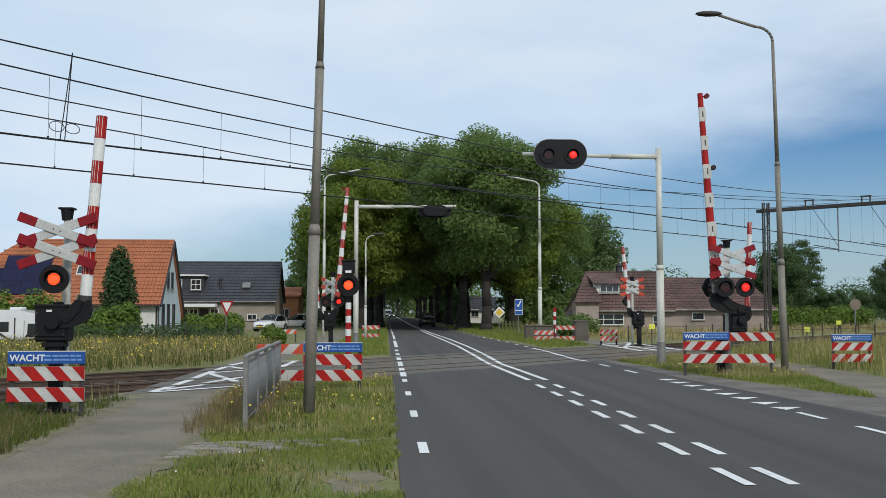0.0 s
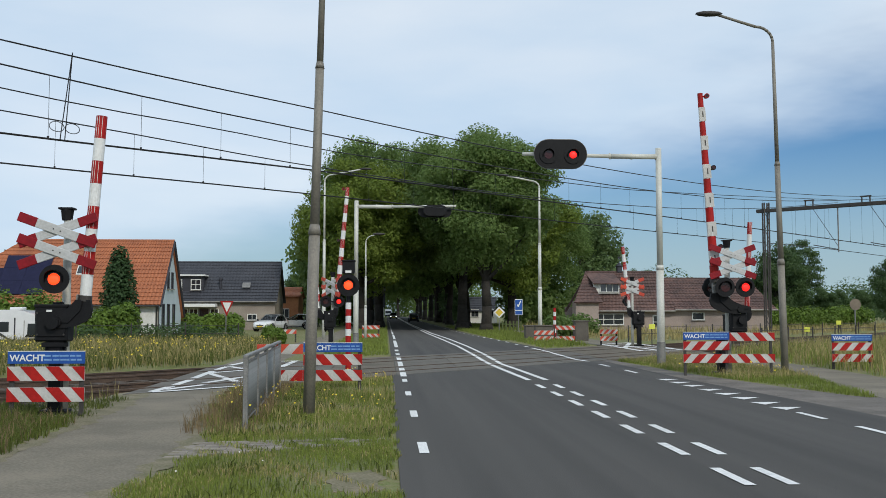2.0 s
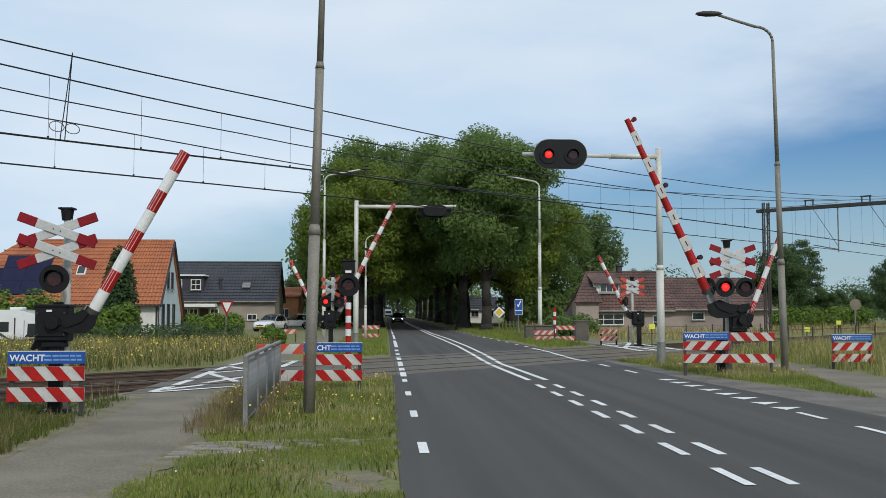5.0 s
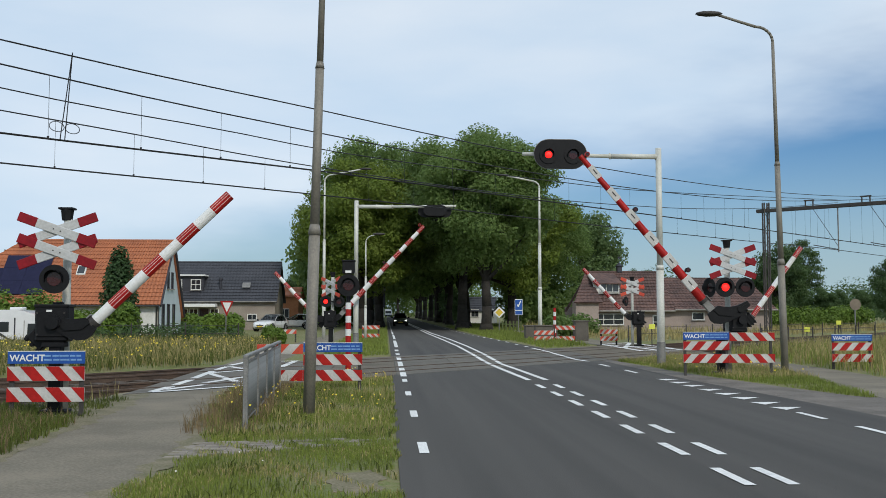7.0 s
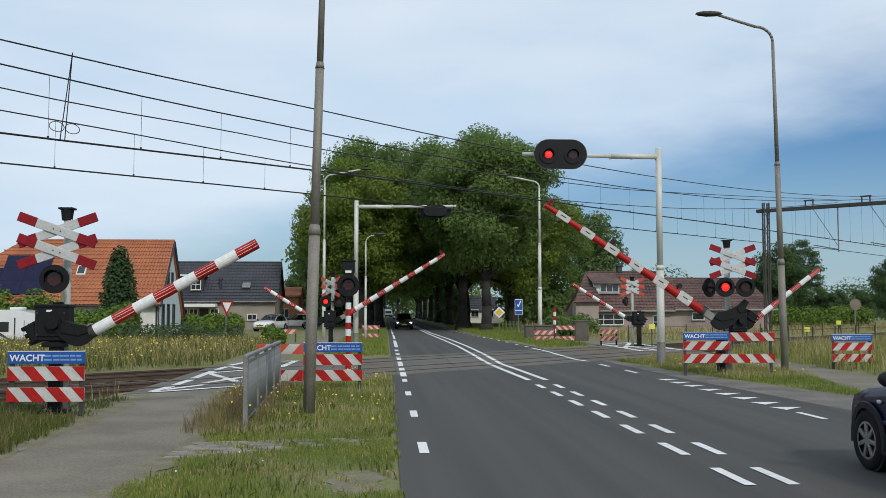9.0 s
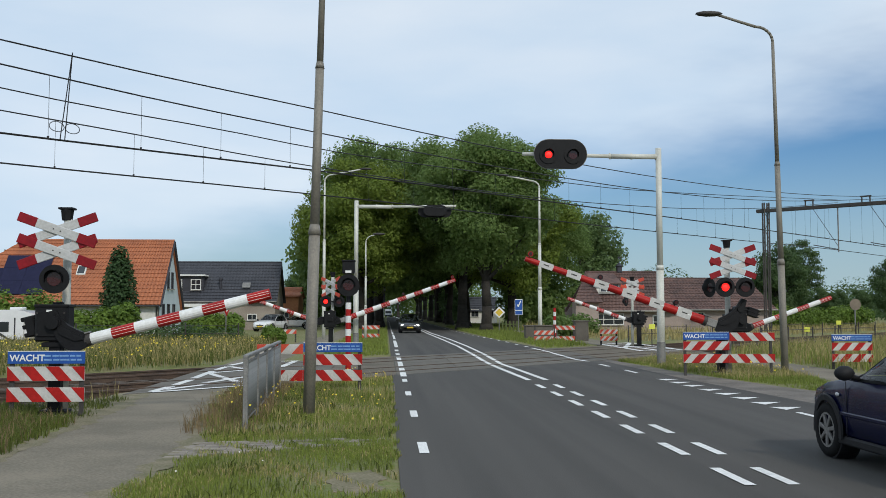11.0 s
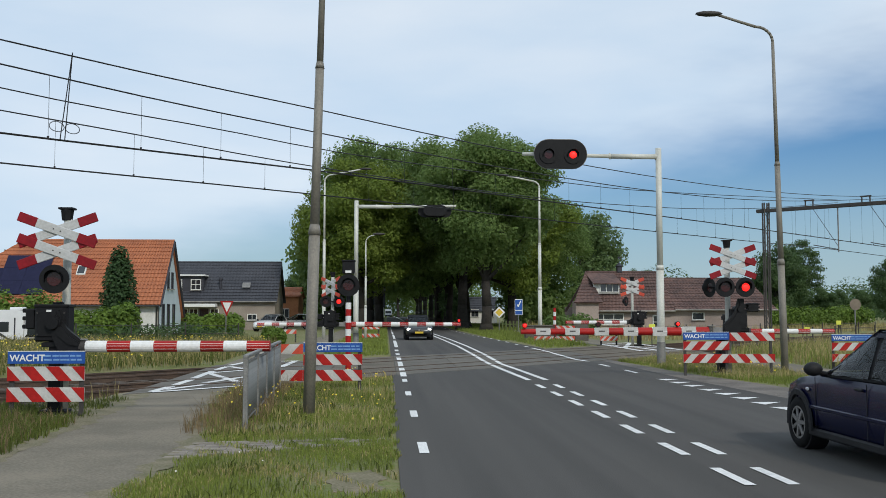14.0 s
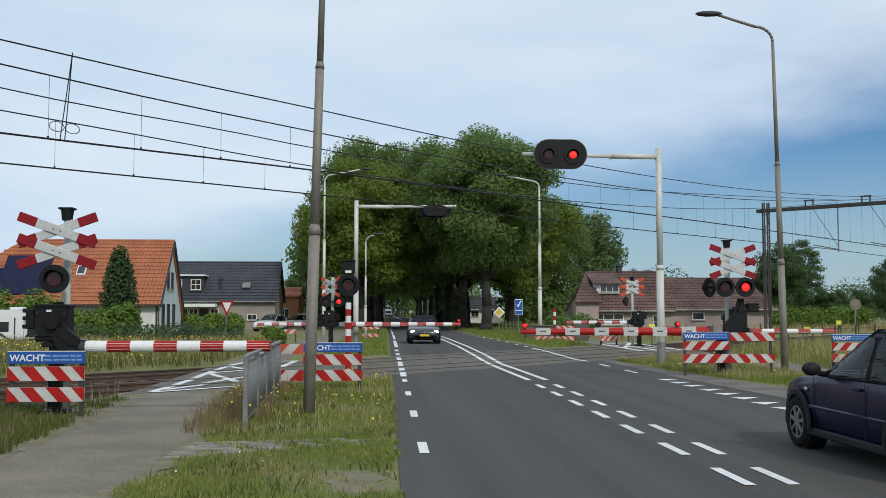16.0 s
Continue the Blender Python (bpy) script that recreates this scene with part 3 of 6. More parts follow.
def barriers():
    # near side, cycle path
    t = thing("barrier_signal", "crossing signal with plank cross, red lamp and short striped barrier arm", "crossing barrier", pose(-5.43, 16.9, -0.03), "crossing barriers")
    part("pole", tube((0, 0, 0), (0, 0, 3.36), 0.068, seg=16), POSTGREY, t, smooth=True)
    top_bell(t, -0.02, 0, 3.38)
    plank_cross(t, -0.42, 2.91, 1.31, cx=-0.045)
    lamp_head(t, -0.05, -0.5, 2.27, "late", 4, 0.24, True)
    part("lamp_bracket", tube((-0.05, -0.36, 2.27), (0, 0, 2.27), 0.03), BLACK, t)
    for z in (2.75, 3.11):
        part("cross_bracket", tube((-0.045, -0.38, z), (0, 0, z), 0.02, seg=8), STEEL, t)
    mechanism(t, -0.15, -0.12, 1.53, 0.55)
    arm_part(t, 1, 3.5, 0.4, 0.41, 8, 0.097, 0.092, (-0.05, -0.1, 1.56), 0, False)
    ARMS[-1] += ("left",)
    # near side, road and second cycle path
    t = thing("barrier_signal", "crossing signal with plank crosses, three lamps and long striped arm", "crossing barrier", pose(9.37, 26.2, -0.03), "crossing barriers")
    part("pole", tube((0, 0, 0), (0, 0, 3.55), 0.075, seg=16), POSTGREY, t, smooth=True)
    top_bell(t, 0, 0, 3.58)
    plank_cross(t, -0.5, 3.08, 1.29, cx=-0.01)
    for z in (2.92, 3.28):
        part("cross_bracket", tube((-0.01, -0.46, z), (0, 0, z), 0.02, seg=8), STEEL, t)
    lamp_head(t, -0.257, -0.56, 2.39, "L", 0, 0.265)
    lamp_head(t, 0.297, -0.56, 2.39, "R", 0, 0.265)
    lamp_head(t, -0.45, 0.12, 2.4, "never", 35, 0.27, hood=False)
    part("lamp_bracket", tube((-0.45, 0.14, 2.4), (0, 0, 2.4), 0.03), BLACK, t)
    part("lamp_bracket", tube((0.02, -0.41, 2.4), (0.02, 0, 2.4), 0.03, bm=tube((-0.257, -0.41, 2.4), (0.297, -0.41, 2.4), 0.03)), BLACK, t)
    mechanism(t, 0.24, -0.05, 1.48, 0.46, 0.6, -0.45)
    arm_part(t, -1, 5.97, 0.8, 0.6, 13, 0.125, 0.072, (0.23, -0.1, 1.8), 0, True, (0.18, 0.6, 0.985), True)
    ARMS[-1] += ("right",)
    t = thing("barrier_drive", "black barrier drive with a short striped arm over the cycle path", "crossing barrier", pose(10.56, 28.95, -0.03), "crossing barriers")
    mechanism(t, -0.1, 0.1, 1.38, 0.36, 0.5, -0.32)
    arm_part(t, 1, 2.98, 0.35, 0.32, 7, 0.08, 0.07, (0, 0, 1.46), 0, True, weight=False)
    ARMS[-1] += ("side",)
    # far side, road and cycle path
    t = thing("barrier_signal", "far crossing signal turned aside with two red lamps and striped arms", "crossing barrier", pose(-2.45, 45, -0.03), "crossing barriers")
    part("pole", tube((0, 0, 0), (0, 0, 3.4), 0.075, seg=12), POSTGREY, t, smooth=True)
    top_bell(t, 0, 0, 3.42)
    plank_cross(t, -0.12, 2.87, 1.31, yaw=-46, cx=-0.1, red=ORANGERED)
    lamp_head(t, -0.3, -0.26, 2.2, "L", 0, 0.26)
    lamp_head(t, 0.3, -0.26, 2.2, "R", 0, 0.26)
    part("lamp_bracket", tube((-0.3, -0.15, 2.2), (0.3, -0.15, 2.2), 0.03), BLACK, t)
    mechanism(t, -0.12, -0.1, 1.38, 0.52, 0.72)
    arm_part(t, 1, 6.07, 0.8, 0.3, 13, 0.125, 0.085, (-0.17, 0.1, 1.45), 0, True, (0.53, 0.985))
    ARMS[-1] += ("far",)
    arm_part(t, -1, 3.1, 0.4, 0.3, 8, 0.095, 0.08, (-0.3, 0.1, 1.45), 0, False)
    ARMS[-1] += ("far",)
    # far side, second cycle path
    t = thing("barrier_signal", "far crossing signal with plank crosses and short striped arm", "crossing barrier", pose(12.3, 48, -0.03), "crossing barriers")
    part("pole", tube((0, 0, 0), (0, 0, 3.3), 0.07, seg=12), POSTGREY, t, smooth=True)
    top_bell(t, 0, 0, 3.36)
    plank_cross(t, -0.12, 2.97, 1.31, yaw=12, red=ORANGERED)
    lamp_head(t, -0.35, -0.2, 2.25, "never", 50, 0.24, hood=False)
    mechanism(t, 0.25, -0.1, 1.4, 0.6, 0.65)
    arm_part(t, -1, 3.5, 0.4, 0.3, 8, 0.095, 0.085, (0.15, 0.1, 1.5), 0, False)
    ARMS[-1] += ("far",)
    # repeater lamp on a striped post by the middle verge
    t = thing("signal_post", "striped red and white post carrying one red crossing lamp", "crossing signal", pose(-0.92, 24, -0.03))
    for k in range(12):
        part("post_length", tube((0, 0, 1.956 - (k + 1) * 0.163), (0, 0, 1.956 - k * 0.163), 0.07, seg=14), (RED if k % 2 else WHITE), t, smooth=False)
    part("post_top", tube((0, 0, 1.956), (0, 0, 2.6), 0.05, seg=12), BLACK, t)
    lamp_head(t, 0, -0.15, 2.38, "later", 0, 0.275, True)
    part("bell_housing", box(0.3, 0.28, 0.3, (0, 0, 2.82), 0.02, box(0.34, 0.3, 0.04, (0, 0, 2.98), 0.01)), BLACK, t)
    part("label_plate", box(0.15, 0.008, 0.06, (0, -0.145, 2.71)), WHITE, t)


def gantries():
    for near, (x, y), top, end, head_x, yaw in ((True, (8.93, 31.2), 7.1, 4.43, 5.64, 0), (False, (-1.4, 45.6), 6.95, 3.3, 2.3, 180)):
        t = thing("signal_gantry", "pale steel cantilever post with signal head " + ("showing two red lamps" if near else "seen from behind"), "signal gantry", pose(x, y, -0.03), "signal gantries")
        bm = tube((0, 0, 0), (0, 0, 3.2), 0.125, 0.12, 20)
        tube((0, 0, 3.15), (0, 0, top), 0.1, 0.095, 20, bm)
        tube((0, 0, 3.1), (0, 0, 3.24), 0.135, 0.11, 20, bm)
        part("post", bm, WHITEPOLE, t, smooth=True)
        part("base_collar", tube((0, 0, 0), (0, 0, 0.75), 0.14, seg=20), STEEL, t)
        az = top - 0.28
        sgn = 1 if end > x else -1
        bm = tube((0, 0, az), ((end - x) * 0.35, 0, az), 0.085, 0.085, 14)
        tube(((end - x) * 0.34, 0, az), (end - x, 0, az + 0.05), 0.065, 0.06, 14, bm)
        for u in (0.02, 0.2, 0.36):
            tube(((end - x) * u, 0, az - 0.1), ((end - x) * u, 0, az + 0.1), 0.03, bm=bm)
        part("cantilever_arm", bm, WHITEPOLE, t, smooth=True)
        hx = head_x - x
        hz = az + (0.02 if near else -0.17)
        def pill(w, h, d, y0):
            pts = [(hx + sx * (w - h) / 2 + h / 2 * math.cos(a), hz + h / 2 * math.sin(a)) for sx, a0 in ((1, -90), (-1, 90)) for a in [radians(a0 + k * 15) for k in range(13)]]
            return prism(pts, d, m=Matrix.Translation((0, y0, 0)))
        f = -1 if near else 1
        part("white_border", pill(*((1.76, 0.98) if near else (1.6, 0.6)), 0.025, f * 0.22), STEEL if near else BLACK, t)
        part("backboard", pill(*((1.72, 0.94) if near else (1.55, 0.56)), 0.05, f * 0.25 - (0.0 if near else 0.02)), BLACK, t)
        part("signal_body", pill(1.1, 0.5, 0.2, -0.15), BLACK, t)
        for dx, beat in ((-0.4, "L"), (0.4, "R")):
            lamp_head(t, hx + dx, f * 0.28, hz - 0.03, beat if near else "never", yaw, 0.29 if near else 0.26)


def lamp_post(x, y, base_lean, height, reach, label, group, thick=0.085, name="street_lamp", rise=0.35):
    t = thing(name, label, "street lamp", pose(x, y, -0.03, 0, base_lean, 0), group)
    bm = tube((0, 0, 0), (0, 0, height * 0.305), thick * 1.15, thick * 1.1, 18)
    tube((0, 0, height * 0.305), (0, 0, height * 0.31 + 0.12), thick * 1.3, thick * 0.95, 18, bm)
    tube((0, 0, height * 0.305), (0, 0, height * 0.595), thick * 0.93, thick * 0.85, 18, bm)
    tube((0, 0, height * 0.59), (0, 0, height * 0.595 + 0.06), thick * 0.95, thick * 0.7, 18, bm)
    tube((0, 0, height * 0.595), (0, 0, height - 0.5), thick * 0.68, thick * 0.5, 18, bm)
    pts = [Vector((0, 0, height - 0.5))]
    s = 1 if reach > 0 else -1
    for k in range(1, 7):
        a = radians(90 * k / 6)
        pts.append(Vector((s * 0.5 * (1 - math.cos(a)), 0, height - 0.5 + 0.45 * math.sin(a))))
    pts.append(Vector((reach, 0, height - 0.05 + rise)))
    for a, b in zip(pts, pts[1:]):
        tube(a, b, thick * 0.48, thick * 0.42, 12, bm)
    part("mast", bm, WHITEPOLE if y > 50 else POLE, t, smooth=True)
    head = ball(1, (reach + s * 0.25, 0, height + rise - 0.02), None, 2, (0.42, 0.14, 0.08))
    part("luminaire", head, MAST, t, smooth=True)


def poles():
    lamp_post(-1.27, 16.3, 1.35, 9.9, 2.2, "weathered brown-grey steel street lamp post on the verge", "street lamps")
    lamp_post(11.4, 27.3, -0.9, 10.1, -1.62, "weathered grey street lamp with curved arm", "street lamps", 0.09)
    lamp_post(-3.87, 61, 0, 10.4, 2.3, "pale street lamp with long arm before the trees", "street lamps", 0.1)
    lamp_post(10.2, 64, 0, 10.5, -2.2, "pale street lamp with long arm before the trees", "street lamps", 0.12)
    lamp_post(-1.25, 60, 0, 6.5, 0.55, "short pale path lamp with curved arm", "street lamps", 0.07, "path_lamp", 0.05)


def railing():
    t = thing("guard_railing", "grey galvanised steel railing panel along the cycle path", "railing")
    a, b = Vector((-2.03, 14.35)), Vector((-2.3, 21.3))
    baluster = mesh_of("baluster", tube((0, 0, -0.41), (0, 0, 0.41), 0.013, seg=8), RAILGREY, True)
    for k in range(5):
        p = a.lerp(b, k / 4)
        part("post", box(0.07, 0.07, 1.1, (p.x, p.y, 0.5), 0.008), STEEL, t)
    for k in range(4):
        p, q = a.lerp(b, (k + 0.02) / 4), a.lerp(b, (k + 0.98) / 4)
        c = (p + q) / 2
        rot = Matrix.Rotation(math.atan2(q.y - p.y, q.x - p.x), 4, "Z")
        for z in (0.13, 0.96):
            part("cross_rail", box((q - p).length, 0.03, 0.035, (c.x, c.y, z), 0.004, None, rot), STEEL, t)
        for i in range(16):
            v = p.lerp(q, (i + 0.5) / 16)
            part("baluster", baluster, None, t, m=Matrix.Translation((v.x, v.y, 0.545)))
    c = (a + b) / 2
    part("top_rail", box((b - a).length + 0.1, 0.075, 0.05, (c.x, c.y, 1.05), 0.01, None, Matrix.Rotation(math.atan2(b.y - a.y, b.x - a.x), 4, "Z")), STEEL, t)


# ---- overhead line ----
def wire_curve(points, n, r, owner, name):
    """A wire along the railway through (s, z), smooth between."""
    s = np.array([p[0] for p in points], float)
    z = np.array([p[1] for p in points], float)
    ss = np.linspace(s[0], s[-1], 60)
    slope = np.gradient(z, s)
    i = np.clip(np.searchsorted(s, ss) - 1, 0, len(s) - 2)
    w = s[i + 1] - s[i]
    u = (ss - s[i]) / w
    zz = (2 * u**3 - 3 * u**2 + 1) * z[i] + (u**3 - 2 * u**2 + u) * w * slope[i] + (3 * u**2 - 2 * u**3) * z[i + 1] + (u**3 - u**2) * w * slope[i + 1]
    bm = bmesh.new()
    pts = [Vector((*rail_xy(a, n), b)) for a, b in zip(ss, zz)]
    for p, q in zip(pts, pts[1:]):
        tube(p, q, r, r, 5, bm, False)
    part(name, bm, WIRE, owner)
    return lambda x: float(np.interp(x, ss, zz))


def overhead():
    for n, contact, carrier, extra, first in (
            (TRACK_A, [(-45, 5.0), (0, 5.3), (9, 5.4), (17, 5.57), (31, 5.72), (40, 5.83), (51, 5.94), (69, 6.08), (160, 6.5)], [(-45, 8.8), (0, 7.15), (9, 6.84), (12.5, 6.72), (16.8, 6.65), (22, 6.6), (28.4, 6.64), (34.7, 6.75), (38.4, 6.88), (44.7, 7.18), (49.1, 7.48), (71.8, 9.6)],
             [(-45, 9.0), (0, 7.5), (9, 7.35), (12.5, 7.29), (17.6, 7.28), (21.6, 7.25), (31.4, 7.3), (37.6, 7.45), (43.3, 7.66), (51.1, 8.07), (64.9, 9.12), (71.8, 9.8)], 5.65),
            (TRACK_B, [(-45, 5.0), (0, 5.28), (11, 5.4), (19.3, 5.54), (40, 5.74), (47.4, 5.83), (57, 5.95), (67.3, 6.12), (83, 6.2), (160, 6.5)], [(-45, 8.4), (0, 6.95), (11, 6.71), (14.7, 6.63), (19.3, 6.51), (28, 6.5), (37, 6.68), (42.2, 6.92), (47.3, 7.2), (52, 7.55), (58.2, 8.1), (71.8, 9.6)],
             [(-45, 9.2), (0, 7.65), (10.9, 7.28), (12.8, 7.21), (17.5, 7.18), (21.1, 7.1), (28, 7.2), (35, 7.42), (41.3, 7.65), (44.7, 7.86), (71.8, 9.8)], 5.5)):
        t = thing("overhead_line", "thin dark overhead wires with droppers above the railway", "overhead wire", kind="structure")
        low = wire_curve(contact, n, 0.014, t, "contact_wire")
        wire_curve(contact, n + 0.1, 0.014, t, "contact_wire")
        high = wire_curve(carrier, n, 0.018, t, "carrier_wire")
        wire_curve(extra, n, 0.018, t, "feeder_wire")
        k = first
        while k < 70:
            part("dropper", tube((*rail_xy(k, n), low(k)), (*rail_xy(k, n), high(k)), 0.005, seg=5), WIRE, t)
            part("clamp", tube((*rail_xy(k, n), low(k) - 0.02), (*rail_xy(k, n), low(k) + 0.05), 0.025, seg=6), WIRE, t)
            k += 2.25 if n == TRACK_A else 2.3
        if n == TRACK_A:
            for ds, dn in ((0, 0), (0.18, 0)):
                part("jumper", tube((*rail_xy(10.66, n), high(10.66) + 0.62), (*rail_xy(10.42 + ds * 0.6, n), low(10.4)), 0.012, seg=5), WIRE, t)
            for ds in (-0.16, 0.2):
                bm = bmesh.new()
                c = Vector((*rail_xy(10.5 + ds, n), low(10.5) + 0.28))
                ring = [c + Vector((TD.x * 0.17 * math.cos(a), TD.y * 0.17 * math.cos(a), 0.11 * math.sin(a))) for a in [k * math.pi / 8 for k in range(17)]]
                for p, q in zip(ring, ring[1:]):
                    tube(p, q, 0.009, 0.009, 5, bm, False)
                part("wire_loop", bm, WIRE, t)
    t = thing("catenary_portal", "dark steel portal carrying the overhead wires", "portal")
    x, y = rail_xy(71.8, 29.3)
    bm = bmesh.new()
    for dx, dy in ((-0.18, -0.18), (0.18, -0.18), (0.18, 0.18), (-0.18, 0.18)):
        box(0.09, 0.09, 10.0, (x + dx, y + dy, 5.0 - 0.03), 0, bm)
    for k in range(14):
        s = 1 if k % 2 else -1
        tube((x - 0.18 * s, y - 0.18, 0.4 + k * 0.68), (x + 0.18 * s, y - 0.18, 1.08 + k * 0.68), 0.025, seg=5, bm=bm)
    part("lattice_mast", bm, MAST, t)
    x2, y2 = rail_xy(71.8, 12.0)
    part("second_mast", box(0.45, 0.45, 10, (x2, y2, 4.97)), MAST, t)
    c, L = ((x + x2) / 2, (y + y2) / 2, 9.37), math.hypot(x - x2, y - y2) + 1.4
    part("beam", box(L, 0.3, 0.27, c, 0.02, None, Matrix.Rotation(math.atan2(TN.y, TN.x), 4, "Z")), MAST, t)
    for n in (TRACK_A, TRACK_B):
        p = rail_xy(71.8, n)
        c = rail_xy(71.8, n + 2.05)
        rot = Matrix.Rotation(math.atan2(TN.y, TN.x), 4, "Z")
        bm = box(0.75, 0.14, 0.1, (*c, 9.92), 0.01, None, rot)
        for d in (-0.28, 0.28):
            q = rail_xy(71.8, n + 2.05 + d)
            tube((*q, 9.45), (*q, 9.9), 0.05, seg=6, bm=bm)
        part("insulator_bracket", bm, MAST, t)
        part("dropper_post", tube((*p, 9.4), (*p, 6.0), 0.045, seg=6), STEEL, t)
        q = rail_xy(71.8, n + 1.8)
        part("steady_arm", tube((*p, 6.2), (*q, 6.6), 0.03, seg=6, bm=tube((*q, 9.3), (*p, 6.4), 0.02, seg=5)), MAST, t)


# ---- plants ----
OAK = leafy("oak_leaves", (0.2, 0.285, 0.085), (0.145, 0.22, 0.066), 0.18, 0.58)
OAK_DARK = leafy("hedgerow_leaves", (0.105, 0.165, 0.06), (0.07, 0.12, 0.045), 0.22, 0.45)
OAK_YELLOW = leafy("young_oak_leaves", (0.2, 0.26, 0.045), (0.14, 0.2, 0.035), 0.18, 0.5)
OAK_LIGHT = leafy("pale_leaves", (0.16, 0.23, 0.085), (0.105, 0.165, 0.06), 0.3, 0.45)
HEDGE = leafy("hedge_leaves", (0.175, 0.265, 0.045), (0.11, 0.18, 0.03), 0.3, 0.4)
CYPRESS = leafy("cypress_leaves", (0.06, 0.11, 0.035), (0.035, 0.07, 0.024), 0.3, 0.3)
BARK = mat("bark", (0.04, 0.034, 0.027), (0.022, 0.019, 0.015), rough=0.95, scale=3, fine=14, bump=1.0, dist=0.06)
GRASS = leafy("grass_blades", (0.22, 0.265, 0.052), (0.15, 0.19, 0.04), 0.28, 0.3)
BANK = leafy("bank_grass_blades", (0.115, 0.14, 0.028), (0.07, 0.092, 0.02), 0.4, 0.3)
REDDRY = leafy("reddish_seed_grass", (0.25, 0.175, 0.1), (0.17, 0.125, 0.06), 0.35, 0.25)
DRY = leafy("straw_blades", (0.42, 0.34, 0.16), (0.27, 0.24, 0.09), 0.35, 0.25)
FLOWER = mat("yellow_petals", (0.75, 0.58, 0.03), (0.65, 0.5, 0.03), rough=0.6, bump=0)
DAISY = mat("white_petals", (0.75, 0.75, 0.7), (0.65, 0.65, 0.6), rough=0.6, bump=0)


def np_mesh(name, verts, corner, material):
    """A mesh from arrays: vertices in equal runs of `corner` to the face."""
    me = bpy.data.meshes.new(name)
    n = len(verts)
    me.vertices.add(n)
    me.vertices.foreach_set("co", np.asarray(verts, np.float32).ravel())
    me.loops.add(n)
    me.loops.foreach_set("vertex_index", np.arange(n, dtype=np.int32))
    me.polygons.add(n // corner)
    me.polygons.foreach_set("loop_start", np.arange(0, n, corner, dtype=np.int32))
    me.polygons.foreach_set("loop_total", np.full(n // corner, corner, dtype=np.int32))
    me.update(calc_edges=True)
    me.materials.append(material)
    return me


def leaf_mesh(name, blobs, count, size, material, rng, shell=0.55, loose=1.08):
    """Leaf sprays scattered through the outer part of many clumps; blobs are rows of x, y, z, rx, ry, rz."""
    blobs = np.asarray(blobs, float)
    w = (blobs[:, 3] * blobs[:, 4] * blobs[:, 5]) ** (2 / 3)
    pick = rng.choice(len(blobs), count, p=w / w.sum())
    d = rng.normal(size=(count, 3))
    d /= np.linalg.norm(d, axis=1)[:, None]
    rad = shell + (loose - shell) * rng.random(count) ** 0.6
    c = blobs[pick, :3] + d * rad[:, None] * blobs[pick, 3:]
    nrm = d + rng.normal(size=(count, 3)) * 0.5 + np.array([0, 0, 0.4])
    nrm /= np.linalg.norm(nrm, axis=1)[:, None]
    u = np.cross(nrm, rng.normal(size=(count, 3)))
    u /= np.linalg.norm(u, axis=1)[:, None]
    v = np.cross(nrm, u)
    s = size * (0.55 + 0.9 * rng.random(count))[:, None]
    q = np.stack([c - u * s * 0.5, c + v * s * 0.3 - u * s * 0.05, c + u * s * 0.55, c - v * s * 0.32 + u * s * 0.02], 1)
    return np_mesh(name, q.reshape(-1, 3), 4, material)


def crown_blobs(rng, count, centre, radii, blob):
    out = []
    for _ in range(count):
        d = rng.normal(size=3)
        d /= np.linalg.norm(d)
        r = rng.random() ** 0.4
        p = np.array(centre) + d * r * np.array(radii)
        b = blob * rng.uniform(0.6, 1.35)
        out.append((*p, b, b, b * rng.uniform(0.55, 0.85)))
    return out


def tree_meshes(seed, height, spread, bare, trunk, leaves, size, material, clumps=46, blob=0.26):
    rng = np.random.default_rng(seed)
    mid = bare + (height - bare) * 0.5
    blobs = crown_blobs(rng, clumps, (0, 0, mid), (spread * 0.74, spread * 0.74, (height - bare) * 0.42), spread * blob)
    bm = bmesh.new()
    pts = [Vector((rng.uniform(-0.15, 0.15) * k * 0.5, rng.uniform(-0.15, 0.15) * k * 0.5, height * 0.72 * k / 6)) for k in range(7)]
    tube((0, 0, -0.1), (0, 0, 0.7), trunk * 1.5, trunk * 1.02, 12, bm)
    for k in range(6):
        tube(pts[k], pts[k + 1], trunk * (1 - k * 0.13), trunk * (1 - (k + 1) * 0.13), 10, bm)
    for b in blobs[:18]:
        k = rng.integers(2, 6)
        a, e = pts[k], Vector(b[:3])
        m = a.lerp(e, 0.5) + Vector((0, 0, rng.uniform(-0.4, 0.8)))
        tube(a, m, trunk * 0.42, trunk * 0.26, 7, bm), tube(m, e, trunk * 0.26, trunk * 0.08, 6, bm)
    return mesh_of("trunk", bm, BARK, True), leaf_mesh("crown", blobs, leaves, size, material, rng, 0.3, 1.38)


def plant_tree(meshes, x, y, rz, scale, label, group, squash=1.0, name="tree"):
    t = thing(name, label, "tree", pose(x, y, -0.04, 0, 0, rz), group)
    for nm, me in zip(("trunk", "crown"), meshes):
        o = part(nm, me, None, t)
        o.scale = (scale, scale, scale * squash)
    return t


